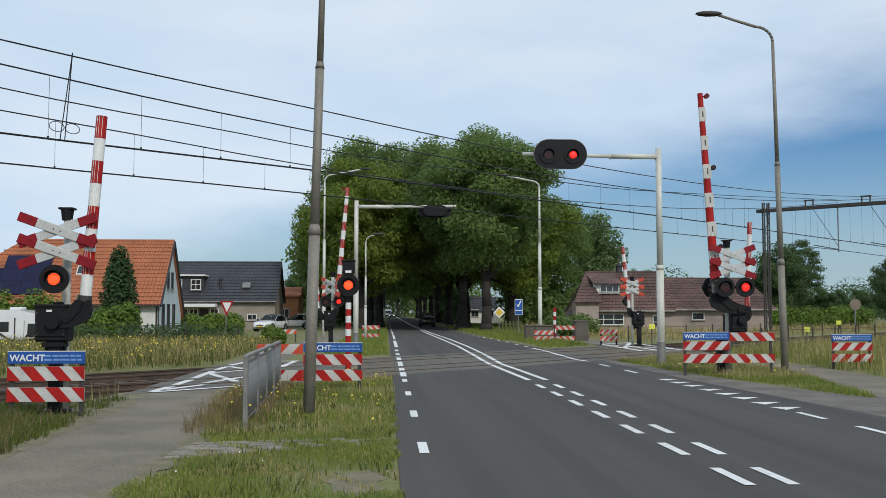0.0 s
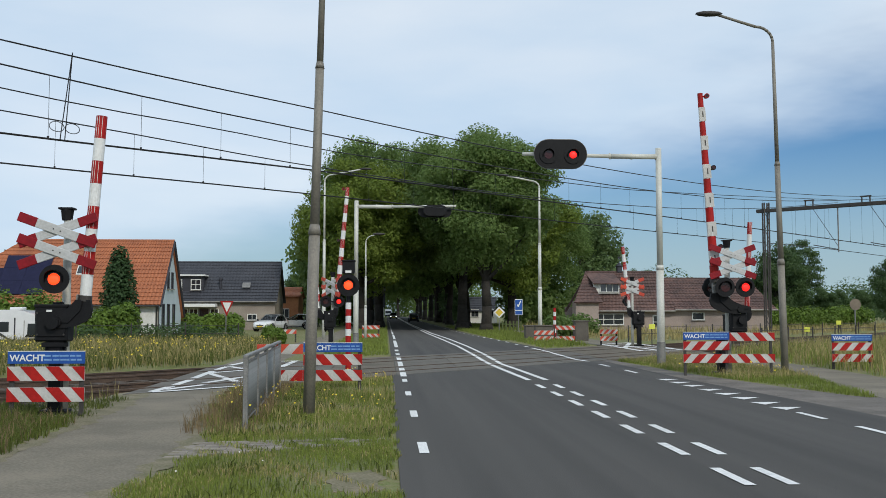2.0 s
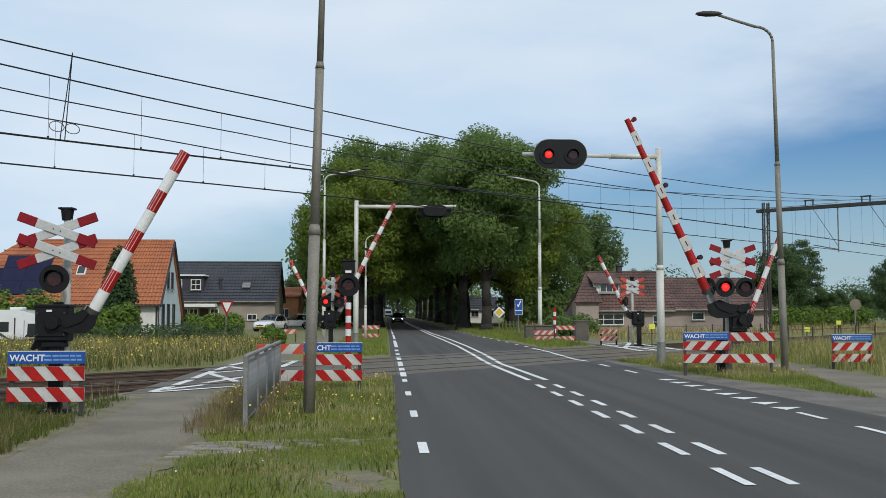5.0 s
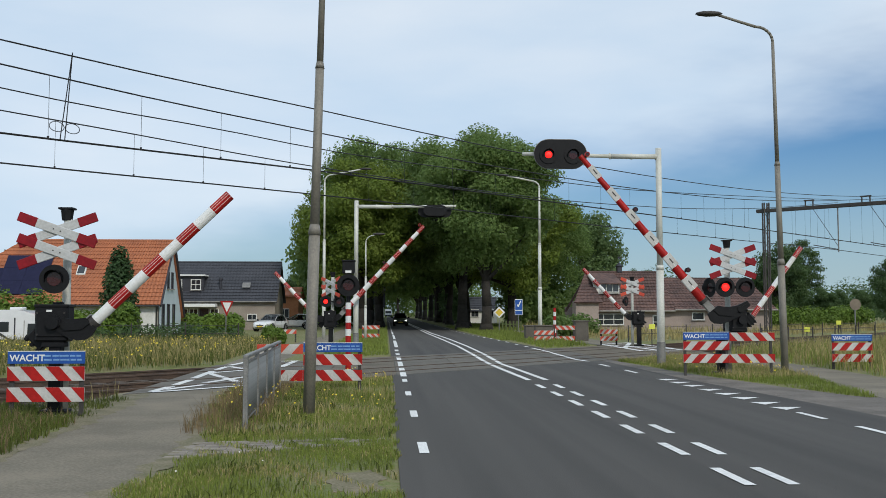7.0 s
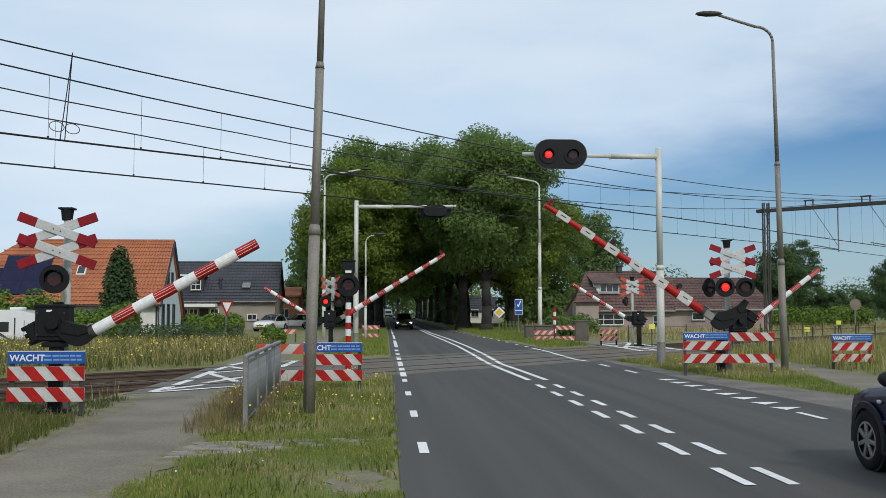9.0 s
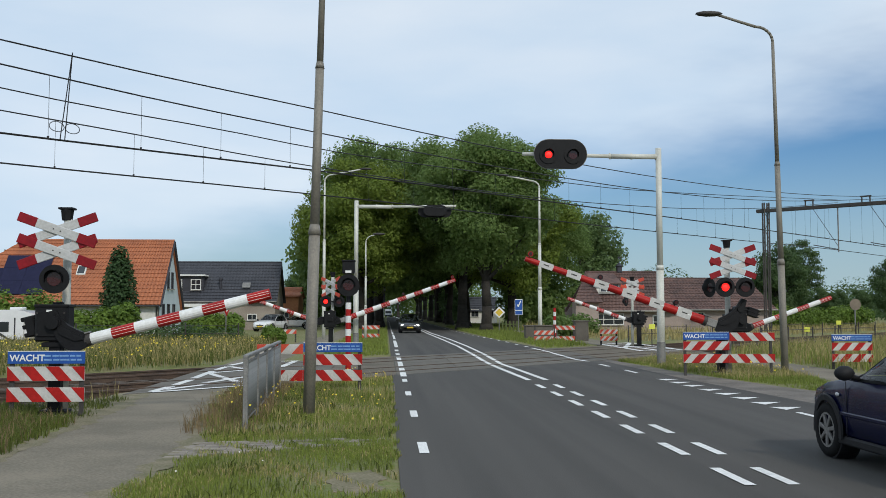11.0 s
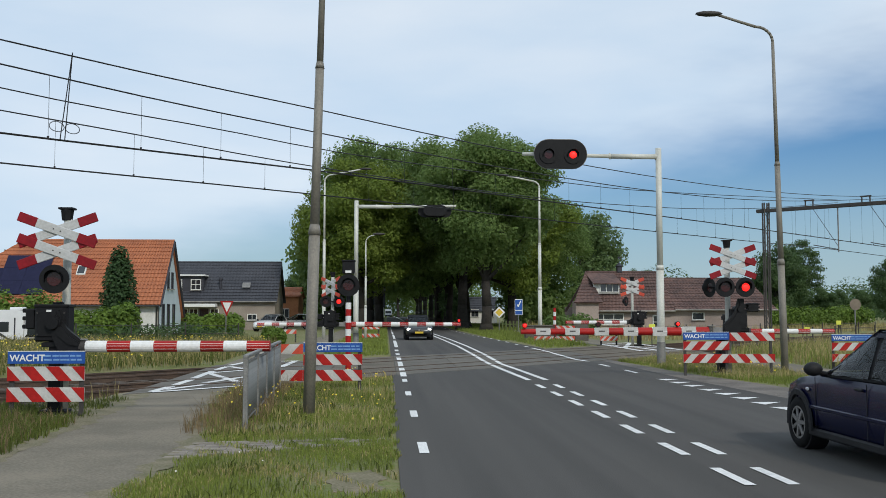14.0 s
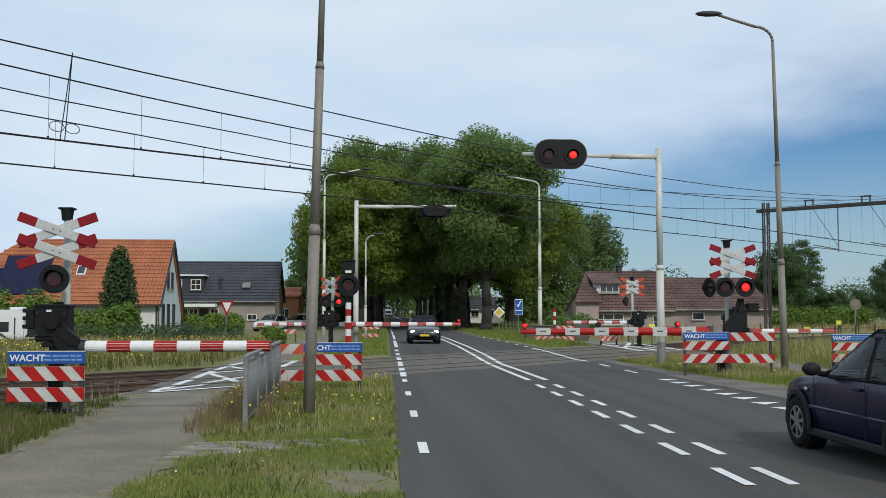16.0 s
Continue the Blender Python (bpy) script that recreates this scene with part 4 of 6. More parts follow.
def bush(name, label, blobs, leaves, size, material, seed, category="shrub", group=""):
    rng = np.random.default_rng(seed)
    t = thing(name, label, category, None, group)
    bm = bmesh.new()
    for x, y, z, rx, ry, rz in blobs:
        for _ in range(2):
            tube((x + rng.uniform(-0.3, 0.3) * rx, y, -0.05), (x + rng.uniform(-0.5, 0.5) * rx, y, max(0.1, z)), 0.05, 0.02, 5, bm)
    part("stems", bm, BARK, t)
    part("foliage", leaf_mesh("foliage", blobs, leaves, size, material, rng, 0.35), None, t)
    return t


def row_blobs(rng, p, q, count, r, h):
    return [(p[0] + (q[0] - p[0]) * u + rng.uniform(-0.3, 0.3), p[1] + (q[1] - p[1]) * u + rng.uniform(-0.3, 0.3), h * rng.uniform(0.35, 0.62), r * rng.uniform(0.7, 1.2), r, h * rng.uniform(0.4, 0.55)) for u in np.linspace(0, 1, count)]


def trees():
    big = [tree_meshes(s, 18.5, 8.4, 4.2, 0.5, 76000, 0.25, OAK, 130, 0.15) for s in (11, 12, 13)]
    left = tree_meshes(21, 16.2, 7.4, 2.6, 0.48, 70000, 0.25, OAK_YELLOW, 130, 0.15)
    deep = [tree_meshes(s, 17, 7.5, 4.5, 0.5, 9000, 0.7, OAK) for s in (31, 32)]
    label = "tall leafy oak in the roadside avenue"
    plant_tree(left, -2.3, 92, 20, 1.0, label, "avenue trees", 1.06)
    plant_tree(big[1], -0.7, 101, 140, 1.06, label, "avenue trees", 1.06)
    plant_tree(big[2], 8.9, 86, 60, 1.0, label, "avenue trees")
    plant_tree(big[0], 7.4, 94, 200, 1.1, label, "avenue trees")
    plant_tree(left, 12.8, 98, 250, 1.12, "leafy oak behind the avenue", "avenue trees")
    plant_tree(big[1], 17.2, 108, 10, 0.82, "leafy oak behind the avenue", "avenue trees")
    for k in range(14):
        y = 110 + k * 13.5
        plant_tree(deep[k % 2], -1.7 - 0.4 * (k % 3), y, 47 * k, 0.95 + 0.03 * (k % 3), label, "avenue trees")
        plant_tree(deep[(k + 1) % 2], 8.5 + 0.5 * (k % 2), y - 7, 71 * k, 0.98, label, "avenue trees")
    plant_tree(deep[0], -6.6, 118, 33, 0.8, "leafy oak behind the avenue", "avenue trees")
    plant_tree(deep[1], 16, 128, 33, 0.75, "leafy oak behind the avenue", "avenue trees")
    plant_tree(deep[0], 4, 318, 10, 1.0, label, "avenue trees")
    pop = tree_meshes(41, 15.5, 4.2, 2.0, 0.3, 9000, 0.36, OAK_LIGHT, 44, 0.27)
    plant_tree(pop, 26.4, 130, 0, 1.2, "slender pale poplar behind the brown house", "poplars")
    plant_tree(pop, 29.6, 133, 100, 0.98, "slender pale poplar behind the brown house", "poplars")
    small = [tree_meshes(s, 8.8, 3.6, 0.8, 0.2, 24000, 0.2, OAK_DARK, 80, 0.18) for s in (51, 52)]
    airy = tree_meshes(61, 10.4, 2.9, 0.8, 0.18, 16000, 0.18, OAK_DARK, 90, 0.17)
    plant_tree(airy, 45.4, 104, 30, 1.0, "slim airy green tree near the railway", "field trees")
    plant_tree(small[0], 40.4, 98, 0, 1.06, "bushy green tree near the railway", "field trees")
    plant_tree(small[1], 46.5, 101, 50, 0.52, "bushy green tree near the railway", "field trees")
    for k, (x, y, s) in enumerate(((50.5, 106, 0.5), (55, 110, 0.52), (60.6, 113, 1.0), (66, 118, 0.8), (73, 125, 0.95))):
        plant_tree(small[k % 2], x, y, k * 70 + 20, s, "bushy green tree near the railway", "field trees")
    for k, (x, y, s) in enumerate(((36, 140, 0.95), (41, 150, 1.0), (31, 150, 0.9), (23, 150, 1.0), (48, 150, 0.85), (-24, 90, 0.75), (-36, 95, 0.9), (-30, 100, 0.85), (-8, 150, 1.0), (-14, 160, 1.0))):
        plant_tree(small[k % 2], x, y, k * 40, s, "bushy green tree behind the houses", "field trees")
    rng = np.random.default_rng(60)
    far = [(x, 250 + rng.uniform(-20, 60), 3.5, 9, 7, rng.uniform(5.5, 9.5)) for x in np.linspace(60, 330, 36)] + [(x, 190 + rng.uniform(-8, 8), 2.5, 6, 4, rng.uniform(4, 6.5)) for x in np.linspace(72, 200, 18)]
    tagged(part("far_wood", leaf_mesh("far_wood", far, 90000, 0.65, OAK_DARK, rng, 0.4)), "dark green distant wood beyond the fields", "wood", kind="stuff")
    far = [(x, 300 + rng.uniform(-20, 40), 2, 10, 7, rng.uniform(4, 9)) for x in np.linspace(-420, -30, 44)]
    tagged(part("far_wood", leaf_mesh("far_wood", far, 26000, 0.95, OAK, rng, 0.4)), "distant green wood behind the houses", "wood", kind="stuff")
    far = [(x, 330 + rng.uniform(-6, 6), 6, 8, 5, 9) for x in np.linspace(-24, 30, 9)]
    tagged(part("far_wood", leaf_mesh("far_wood", far, 14000, 0.9, OAK, rng, 0.3)), "dark wood closing the end of the avenue", "wood", kind="stuff")


def shrubs():
    rng = np.random.default_rng(70)
    c = [(-16.7, 62, z, r, r, 0.9) for z, r in ((0.8, 1.05), (1.7, 1.15), (2.6, 1.12), (3.5, 1.0), (4.3, 0.8), (4.95, 0.55))]
    bush("cypress", "dense dark green columnar cypress before the orange-roofed house", c, 9000, 0.2, CYPRESS, 1, "tree")
    bush("shrub", "bright green rounded shrub below the cypress", row_blobs(rng, (-19.0, 58.5), (-15.6, 58.5), 6, 1.0, 2.2), 7000, 0.22, HEDGE, 2, group="garden shrubs")
    bush("shrub", "tall green garden shrub behind the camper", row_blobs(rng, (-27, 61), (-20.5, 61), 8, 1.2, 3.1), 6000, 0.26, HEDGE, 3, group="garden shrubs")
    bush("hedge", "loose green garden hedge before the grey-roofed house", row_blobs(rng, (-14.6, 74), (-11.3, 74), 7, 0.75, 1.45), 6500, 0.22, HEDGE, 4, "hedge", "garden shrubs")
    bush("shrub", "low round green shrub by the path", row_blobs(rng, (-6.3, 52), (-5.5, 52), 3, 0.45, 0.9), 2600, 0.16, HEDGE, 5, group="garden shrubs")
    bush("hedge", "dark green hedge under the avenue trees", row_blobs(rng, (-7.6, 112), (-3.5, 128), 9, 1.6, 4.2), 5000, 0.45, OAK, 6, "hedge")
    bush("hedge", "dark green undergrowth beside the avenue", row_blobs(rng, (13.5, 104), (22, 112), 10, 1.8, 6.0), 7000, 0.45, OAK, 7, "hedge")
    bush("hedge", "dark low undergrowth beside the road", row_blobs(rng, (9.8, 138), (11.0, 200), 14, 1.7, 5.0), 8000, 0.45, OAK_DARK, 8, "hedge")
    bush("hedge", "green field hedge along the railway", row_blobs(rng, (36, 92), (50, 99.6), 18, 1.0, 2.3), 14000, 0.22, HEDGE, 9, "hedge")
    bush("hedge", "clipped grey-green hedge along the field", row_blobs(rng, (-24, 52.5), (-8.6, 55.5), 24, 0.7, 1.0), 8000, 0.14, OAK_DARK, 10, "hedge")
    bush("shrub", "small dark shrub beside the concrete block", row_blobs(rng, (11.4, 66), (14.5, 68), 5, 0.8, 1.5), 2500, 0.22, OAK, 11, group="garden shrubs")


def blades(name, label, inside, box_, count, height, width, material, seed, category="grass", patch=1.6, lean=0.5, thin=-1.3):
    """Grass blades over an area, in uneven tufts."""
    rng = np.random.default_rng(seed)
    x = rng.uniform(box_[0], box_[1], count)
    y = rng.uniform(box_[2], box_[3], count)
    ok = inside(x, y)
    x, y = x[ok], y[ok]
    den = np.sin(x * 2.1 / patch + 1.3 * np.sin(y * 1.7 / patch)) + np.sin(y * 2.6 / patch + 1.1 * np.cos(x * 1.9 / patch)) + rng.normal(size=len(x)) * 0.8
    ok = den > thin
    x, y, den = x[ok], y[ok], den[ok]
    n = len(x)
    h = height * (0.35 + 0.75 * rng.random(n)) * (1 + 0.2 * np.clip(den, -1, 2))
    a = rng.uniform(0, 2 * np.pi, n)
    b = rng.uniform(0, 2 * np.pi, n)
    ux, uy = np.cos(a) * width * (0.6 + 0.8 * rng.random(n)), np.sin(a) * width
    lx, ly = np.cos(b) * h * lean * rng.random(n), np.sin(b) * h * lean * rng.random(n)
    z0 = np.full(n, -0.04)
    base = np.stack([x - ux, y - uy, z0], 1), np.stack([x + ux, y + uy, z0], 1)
    m1 = np.stack([x - ux * 0.75 + lx * 0.3, y - uy * 0.75 + ly * 0.3, h * 0.6], 1)
    m2 = np.stack([x + ux * 0.75 + lx * 0.3, y + uy * 0.75 + ly * 0.3, h * 0.6], 1)
    t1 = np.stack([x + lx - ux * 0.08, y + ly, h], 1)
    t2 = np.stack([x + lx + ux * 0.08, y + ly, h], 1)
    v = np.stack([base[0], base[1], m2, m1, m1, m2, t2, t1], 1).reshape(-1, 3)
    return tagged(part(name, np_mesh(name, v, 4, material)), label, category, kind="stuff")


def flowers(label, inside, box_, count, z0, z1, size, material, seed):
    rng = np.random.default_rng(seed)
    x, y = rng.uniform(box_[0], box_[1], count), rng.uniform(box_[2], box_[3], count)
    ok = inside(x, y) & (np.sin(x * 1.9) + np.sin(y * 0.9 + x) + rng.normal(size=count) * 0.6 > 0.1)
    x, y = x[ok], y[ok]
    n = len(x)
    c = np.stack([x, y, rng.uniform(z0, z1, n)], 1)
    d = rng.normal(size=(n, 3)) * 0.6 + np.array([0, -0.7, 1])
    d /= np.linalg.norm(d, axis=1)[:, None]
    u = np.cross(d, rng.normal(size=(n, 3)))
    u /= np.linalg.norm(u, axis=1)[:, None]
    w = np.cross(d, u)
    s = size * (0.6 + 0.7 * rng.random(n))[:, None]
    q = np.stack([c - u * s, c - w * s, c + u * s, c + w * s], 1).reshape(-1, 3)
    tagged(part("flowers", np_mesh("flowers", q, 4, material)), label, "flowers", kind="stuff")


def track_n(x, y):
    return TN.x * x + TN.y * y


def meadows():
    def verge(x, y):
        edge = path_right(y) + 0.08 + 0.1 * np.sin(y * 3.1) + 0.16 * np.abs(np.sin(x * 571 + y * 913)) ** 3
        bare = (y > band_low(x) - 0.05) & (y < band_high(x) + 0.05) & (np.sin(x * 9 + y * 7) + 0.8 * np.sin(x * 571 + y * 913) < 0.95 - 0.9 * (x > -1.3))
        bare |= (y > 9.3) & (y < 10.6) & (x > -0.58) & (np.sin(x * 11 + y * 5) < 0.8)
        return (x > edge) & (x < 0.13 + 0.06 * np.sin(y * 5)) & (track_n(x, y) < 17.6) & ~bare
    blades("verge_grass", "short bright green grass of the road verge", verge, (-4, 0.2, 6.5, 26), 150000, 0.058, 0.0038, GRASS, 1, lean=1.0, thin=-1.0)
    blades("verge_grass", "dry straw stalks in the road verge", lambda x, y: verge(x, y) & (y > 13.5), (-4, 0.2, 13, 26), 6000, 0.2, 0.004, DRY, 2, lean=0.8)
    blades("verge_grass", "tall dry grass along the railing", lambda x, y: (np.abs(x + 2.35 + 0.03 * (y - 14)) < 0.55) & (track_n(x, y) < 17.5), (-3.6, -1.3, 13.8, 22), 4200, 0.32, 0.004, REDDRY, 3, lean=0.8)
    blades("verge_grass", "dead blades and moss in the mown verge", lambda x, y: verge(x, y) & (y < 14), (-4, 0.2, 6.5, 14), 16000, 0.05, 0.005, DRY, 21, lean=1.3, thin=0.3, patch=0.8)
    blades("verge_grass", "broad darker weed tufts in the verge", verge, (-4, 0.2, 6.5, 24), 14000, 0.085, 0.009, BANK, 22, lean=1.2, thin=0.9, patch=0.7)
    flowers("yellow wild flowers in the road verge", lambda x, y: verge(x, y) & (y > 14), (-3, 0, 14, 24), 380, 0.15, 0.38, 0.017, FLOWER, 4)
    flowers("white clover heads in the verge", verge, (-3, 0, 8, 15), 34, 0.05, 0.09, 0.011, DAISY, 5)
    corner = lambda x, y: (x < path_left(y) - 0.15 * np.sin(y * 2.3) ** 2 - 0.2 * np.abs(np.sin(x * 571 + y * 913)) ** 3) & (track_n(x, y) < 17.4)
    margin = lambda x, y: (x > path_left(y) - 1.0) & (y > 15.7) & (np.sin(x * 571 + y * 913) < 0.93)
    whole = corner
    corner = lambda x, y: whole(x, y) & ~margin(x, y)
    blades("bank_grass", "short sparse grass on the sandy margin", lambda x, y: whole(x, y) & (x > path_left(y) - 1.3) & (y > 15.5), (-7, -4.4, 15.5, 22), 9000, 0.055, 0.006, BANK, 26, lean=1.2, thin=-0.4, patch=0.6)
    blades("bank_grass", "rough green grass beside the cycle path", corner, (-9, -4.2, 8, 22), 52000, 0.15, 0.007, BANK, 6, lean=0.9)
    blades("bank_grass", "reddish dry seed grass beside the cycle path", corner, (-9, -4.2, 8, 15.8), 4500, 0.26, 0.004, REDDRY, 7, lean=0.8)
    rv = lambda x, y: (x > np.interp(y, [19, 22, 27, 36, 40], [9.6, 9.1, 8.4, 7.95, 7.8])) & (x < np.interp(y, [19, 20, 26, 34], [9.8, 10.0, 11.3, 11.55])) & (track_n(x, y) < 17.6)
    blades("verge_grass", "green grass wedge between road and cycle path", rv, (7.7, 11.6, 19, 38), 50000, 0.09, 0.007, GRASS, 8, lean=1.0)
    blades("verge_grass", "dry stalks round the warning boards", lambda x, y: rv(x, y) & (y > 24), (7.7, 11.6, 24, 38), 9000, 0.2, 0.005, DRY, 9, lean=0.9)
    flowers("yellow wild flowers by the warning boards", lambda x, y: rv(x, y) & (y > 23), (8, 11.6, 23, 32), 160, 0.2, 0.4, 0.03, FLOWER, 10)
    rm = lambda x, y: (x > np.interp(y, [14, 20, 26, 34, 48], [11.3, 12.1, 13.2, 13.5, 13.1])) & (track_n(x, y) < 17.4)
    blades("meadow_grass", "tall straw-coloured meadow grass beside the railway", rm, (11, 48, 18, 70), 56000, 0.6, 0.01, DRY, 11, lean=0.6)
    blades("meadow_grass", "green grass in the meadow beside the path", rm, (11, 40, 18, 60), 40000, 0.4, 0.012, GRASS, 12)
    lf = lambda x, y: (track_n(x, y) > 26.5) & (x < -5.6)
    blades("meadow_grass", "tall straw-coloured grass behind the railway", lf, (-30, -5.5, 6, 52), 46000, 0.5, 0.009, DRY, 13, lean=0.7)
    blades("meadow_grass", "tall green weeds behind the railway", lf, (-30, -5.5, 6, 56), 80000, 0.4, 0.011, BANK, 14, lean=0.8)
    flowers("yellow ragwort flowers behind the railway", lf, (-24, -6, 28, 52), 1700, 0.28, 0.55, 0.032, FLOWER, 15)
    fm = lambda x, y: (track_n(x, y) > 27.2) & (x > 13.2)
    blades("meadow_grass", "pale dry grass before the brown house", fm, (13, 70, 56, 110), 26000, 0.6, 0.025, DRY, 16)
    mv = lambda x, y: (track_n(x, y) > 27) & (x > -2.5) & (x < 0.1)
    blades("verge_grass", "green grass verge beyond the railway", mv, (-2.6, 0.1, 38, 110), 16000, 0.16, 0.02, GRASS, 17)
    rf = lambda x, y: (track_n(x, y) > 26.8) & (x > 7.5 - (y > 58) * 0.7) & (x < 10.4)
    blades("verge_grass", "green grass verge before the avenue", rf, (6.7, 10.4, 46, 110), 16000, 0.2, 0.02, GRASS, 18)
    blades("lawn_grass", "bright green grass under the trees", lambda x, y: x > 7, (9, 24, 88, 125), 14000, 0.25, 0.03, GRASS, 19)
    edge = lambda x, y: (np.abs(track_n(x, y) - 17.2) < 0.8) & (x < -5.3)
    blades("bank_grass", "dry grass fringe along the track bed", edge, (-20, -5.3, 0, 24), 8000, 0.3, 0.006, DRY, 20)


# ---- houses ----
TILE_ORANGE = mat("orange_roof_tile", (0.43, 0.15, 0.065), (0.3, 0.105, 0.05), rough=0.8, scale=0.8, fine=7, bump=0.4, dist=0.04)
TILE_GREY = mat("dark_roof_tile", (0.05, 0.052, 0.062), (0.032, 0.034, 0.042), rough=0.6, scale=0.8, fine=7, bump=0.4, dist=0.04)
TILE_BROWN = mat("brown_roof_tile", (0.15, 0.085, 0.07), (0.07, 0.043, 0.038), rough=0.85, scale=0.6, fine=4, bump=0.4, dist=0.04, each=0.12)
PLASTER = mat("pale_blue_render", (0.55, 0.62, 0.64), (0.47, 0.54, 0.56), rough=0.9, scale=0.8, fine=9, bump=0.1)
WHITEWALL = mat("white_wall", (0.75, 0.75, 0.72), (0.64, 0.64, 0.6), rough=0.85, scale=1, fine=9, bump=0.1)
BEIGEWALL = mat("beige_brick_wall", (0.33, 0.29, 0.24), (0.25, 0.21, 0.175), rough=0.9, scale=0.8, fine=11, bump=0.25)
PINKWALL = mat("pinkish_brick_wall", (0.36, 0.29, 0.25), (0.29, 0.23, 0.2), rough=0.9, scale=0.8, fine=11, bump=0.25)
ORANGEWALL = mat("orange_brick_wall", (0.42, 0.18, 0.08), (0.34, 0.13, 0.06), rough=0.9, scale=0.8, fine=11, bump=0.2)
PANE = glassy("window_pane", (0.025, 0.03, 0.035), 0.06)
DARKTRIM = mat("dark_trim", (0.035, 0.035, 0.045), (0.025, 0.025, 0.032), rough=0.6, bump=0.05)
DOORWOOD = mat("dark_door", (0.045, 0.035, 0.05), (0.03, 0.024, 0.034), rough=0.6, bump=0.1)
SOLAR = mat("solar_panel", (0.017, 0.018, 0.05), (0.012, 0.013, 0.038), rough=0.5, bump=0, spec=0.15)


def roof_slope(owner, x0, x1, low, high, material, rows=14, name="roof", hip0=0.0, hip1=0.0, tile=0.3, relief=0.02):
    """Overlapping courses of tiles from the eave (y, z) up to the ridge (y, z), each tile column a shallow roll."""
    roof = part(name, slab([(x0, low[0]), (x1, low[0]), (x1 - hip1, high[0]), (x0 + hip0, high[0])], 0), material, owner)
    (y0, z0), (y1, z1) = low, high
    for v in roof.data.vertices:
        v.co.z = (z0 if abs(v.co.y - y0) < 0.01 else z1) - 0.06
    n = Vector((0, -(z1 - z0), y1 - y0)).normalized() * (1 if y1 > y0 else -1)
    if n.z < 0:
        n = -n
    for k in range(rows):
        bm = bmesh.new()
        a, b = k / rows, (k + 1.12) / rows
        cols = max(2, int((x1 - x0) / tile) * 2)
        la, lb = x0 + hip0 * a, x0 + hip0 * min(b, 1)
        ra, rb = x1 - hip1 * a, x1 - hip1 * min(b, 1)
        prev = None
        for c in range(cols + 1):
            u = c / cols
            roll = relief if c % 2 else 0.0
            p = Vector((la + (ra - la) * u, y0 + (y1 - y0) * a, z0 + (z1 - z0) * a)) + n * (0.05 + roll)
            q = Vector((lb + (rb - lb) * u, y0 + (y1 - y0) * b, z0 + (z1 - z0) * b)) + n * (0.0 + roll)
            v = [bm.verts.new(p), bm.verts.new(q), bm.verts.new(p - n * 0.06)]
            if prev:
                bm.faces.new((prev[0], v[0], v[1], prev[1])), bm.faces.new((prev[2], v[2], v[0], prev[0]))
            prev = v
        bmesh.ops.recalc_face_normals(bm, faces=bm.faces)
        part("tile_course", bm, material, roof)
    return roof


def window(owner, x, y, z, w, h, frame_mat=None, facing="y", bars=(1, 1), depth=0.08, sill=True):
    """A window with frame, glazing bars, pane and sill, in a wall facing -y or +x."""
    m = Matrix.Translation((x, y, z)) @ (Matrix.Rotation(radians(90), 4, "Z") if facing == "x" else Matrix())
    fm = frame_mat or WHITEWALL
    t = 0.07
    bm = bmesh.new()
    for sx in (-1, 1):
        box(t, depth, h, (sx * (w - t) / 2, 0, h / 2), 0.005, bm)
    for zz in (t / 2, h - t / 2):
        box(w - 2 * t, depth, t, (0, 0, zz), 0.005, bm)
    for k in range(1, bars[0]):
        box(t * 0.7, depth * 0.8, h - 2 * t, (-w / 2 + w * k / bars[0], 0, h / 2), 0, bm)
    for k in range(1, bars[1]):
        box(w - 2 * t, depth * 0.7, t * 0.7, (0, 0, h * k / bars[1]), 0, bm)
    f = part("window", bm, fm, owner, m=m)
    part("pane", box(w - 2 * t, 0.02, h - 2 * t, (0, 0.01, h / 2)), PANE, f)
    if sill:
        part("sill", box(w + 0.12, 0.16, 0.06, (0, -0.04, -0.03), 0.01), CONCRETE, f)


def gable_wall(x, pts, thick):
    """A wall facing x, with its outline in (y, z)."""
    m = Matrix.Translation((x, 0, 0)) @ Matrix.Rotation(radians(90), 4, "Z")
    return prism(pts, thick, m=m)


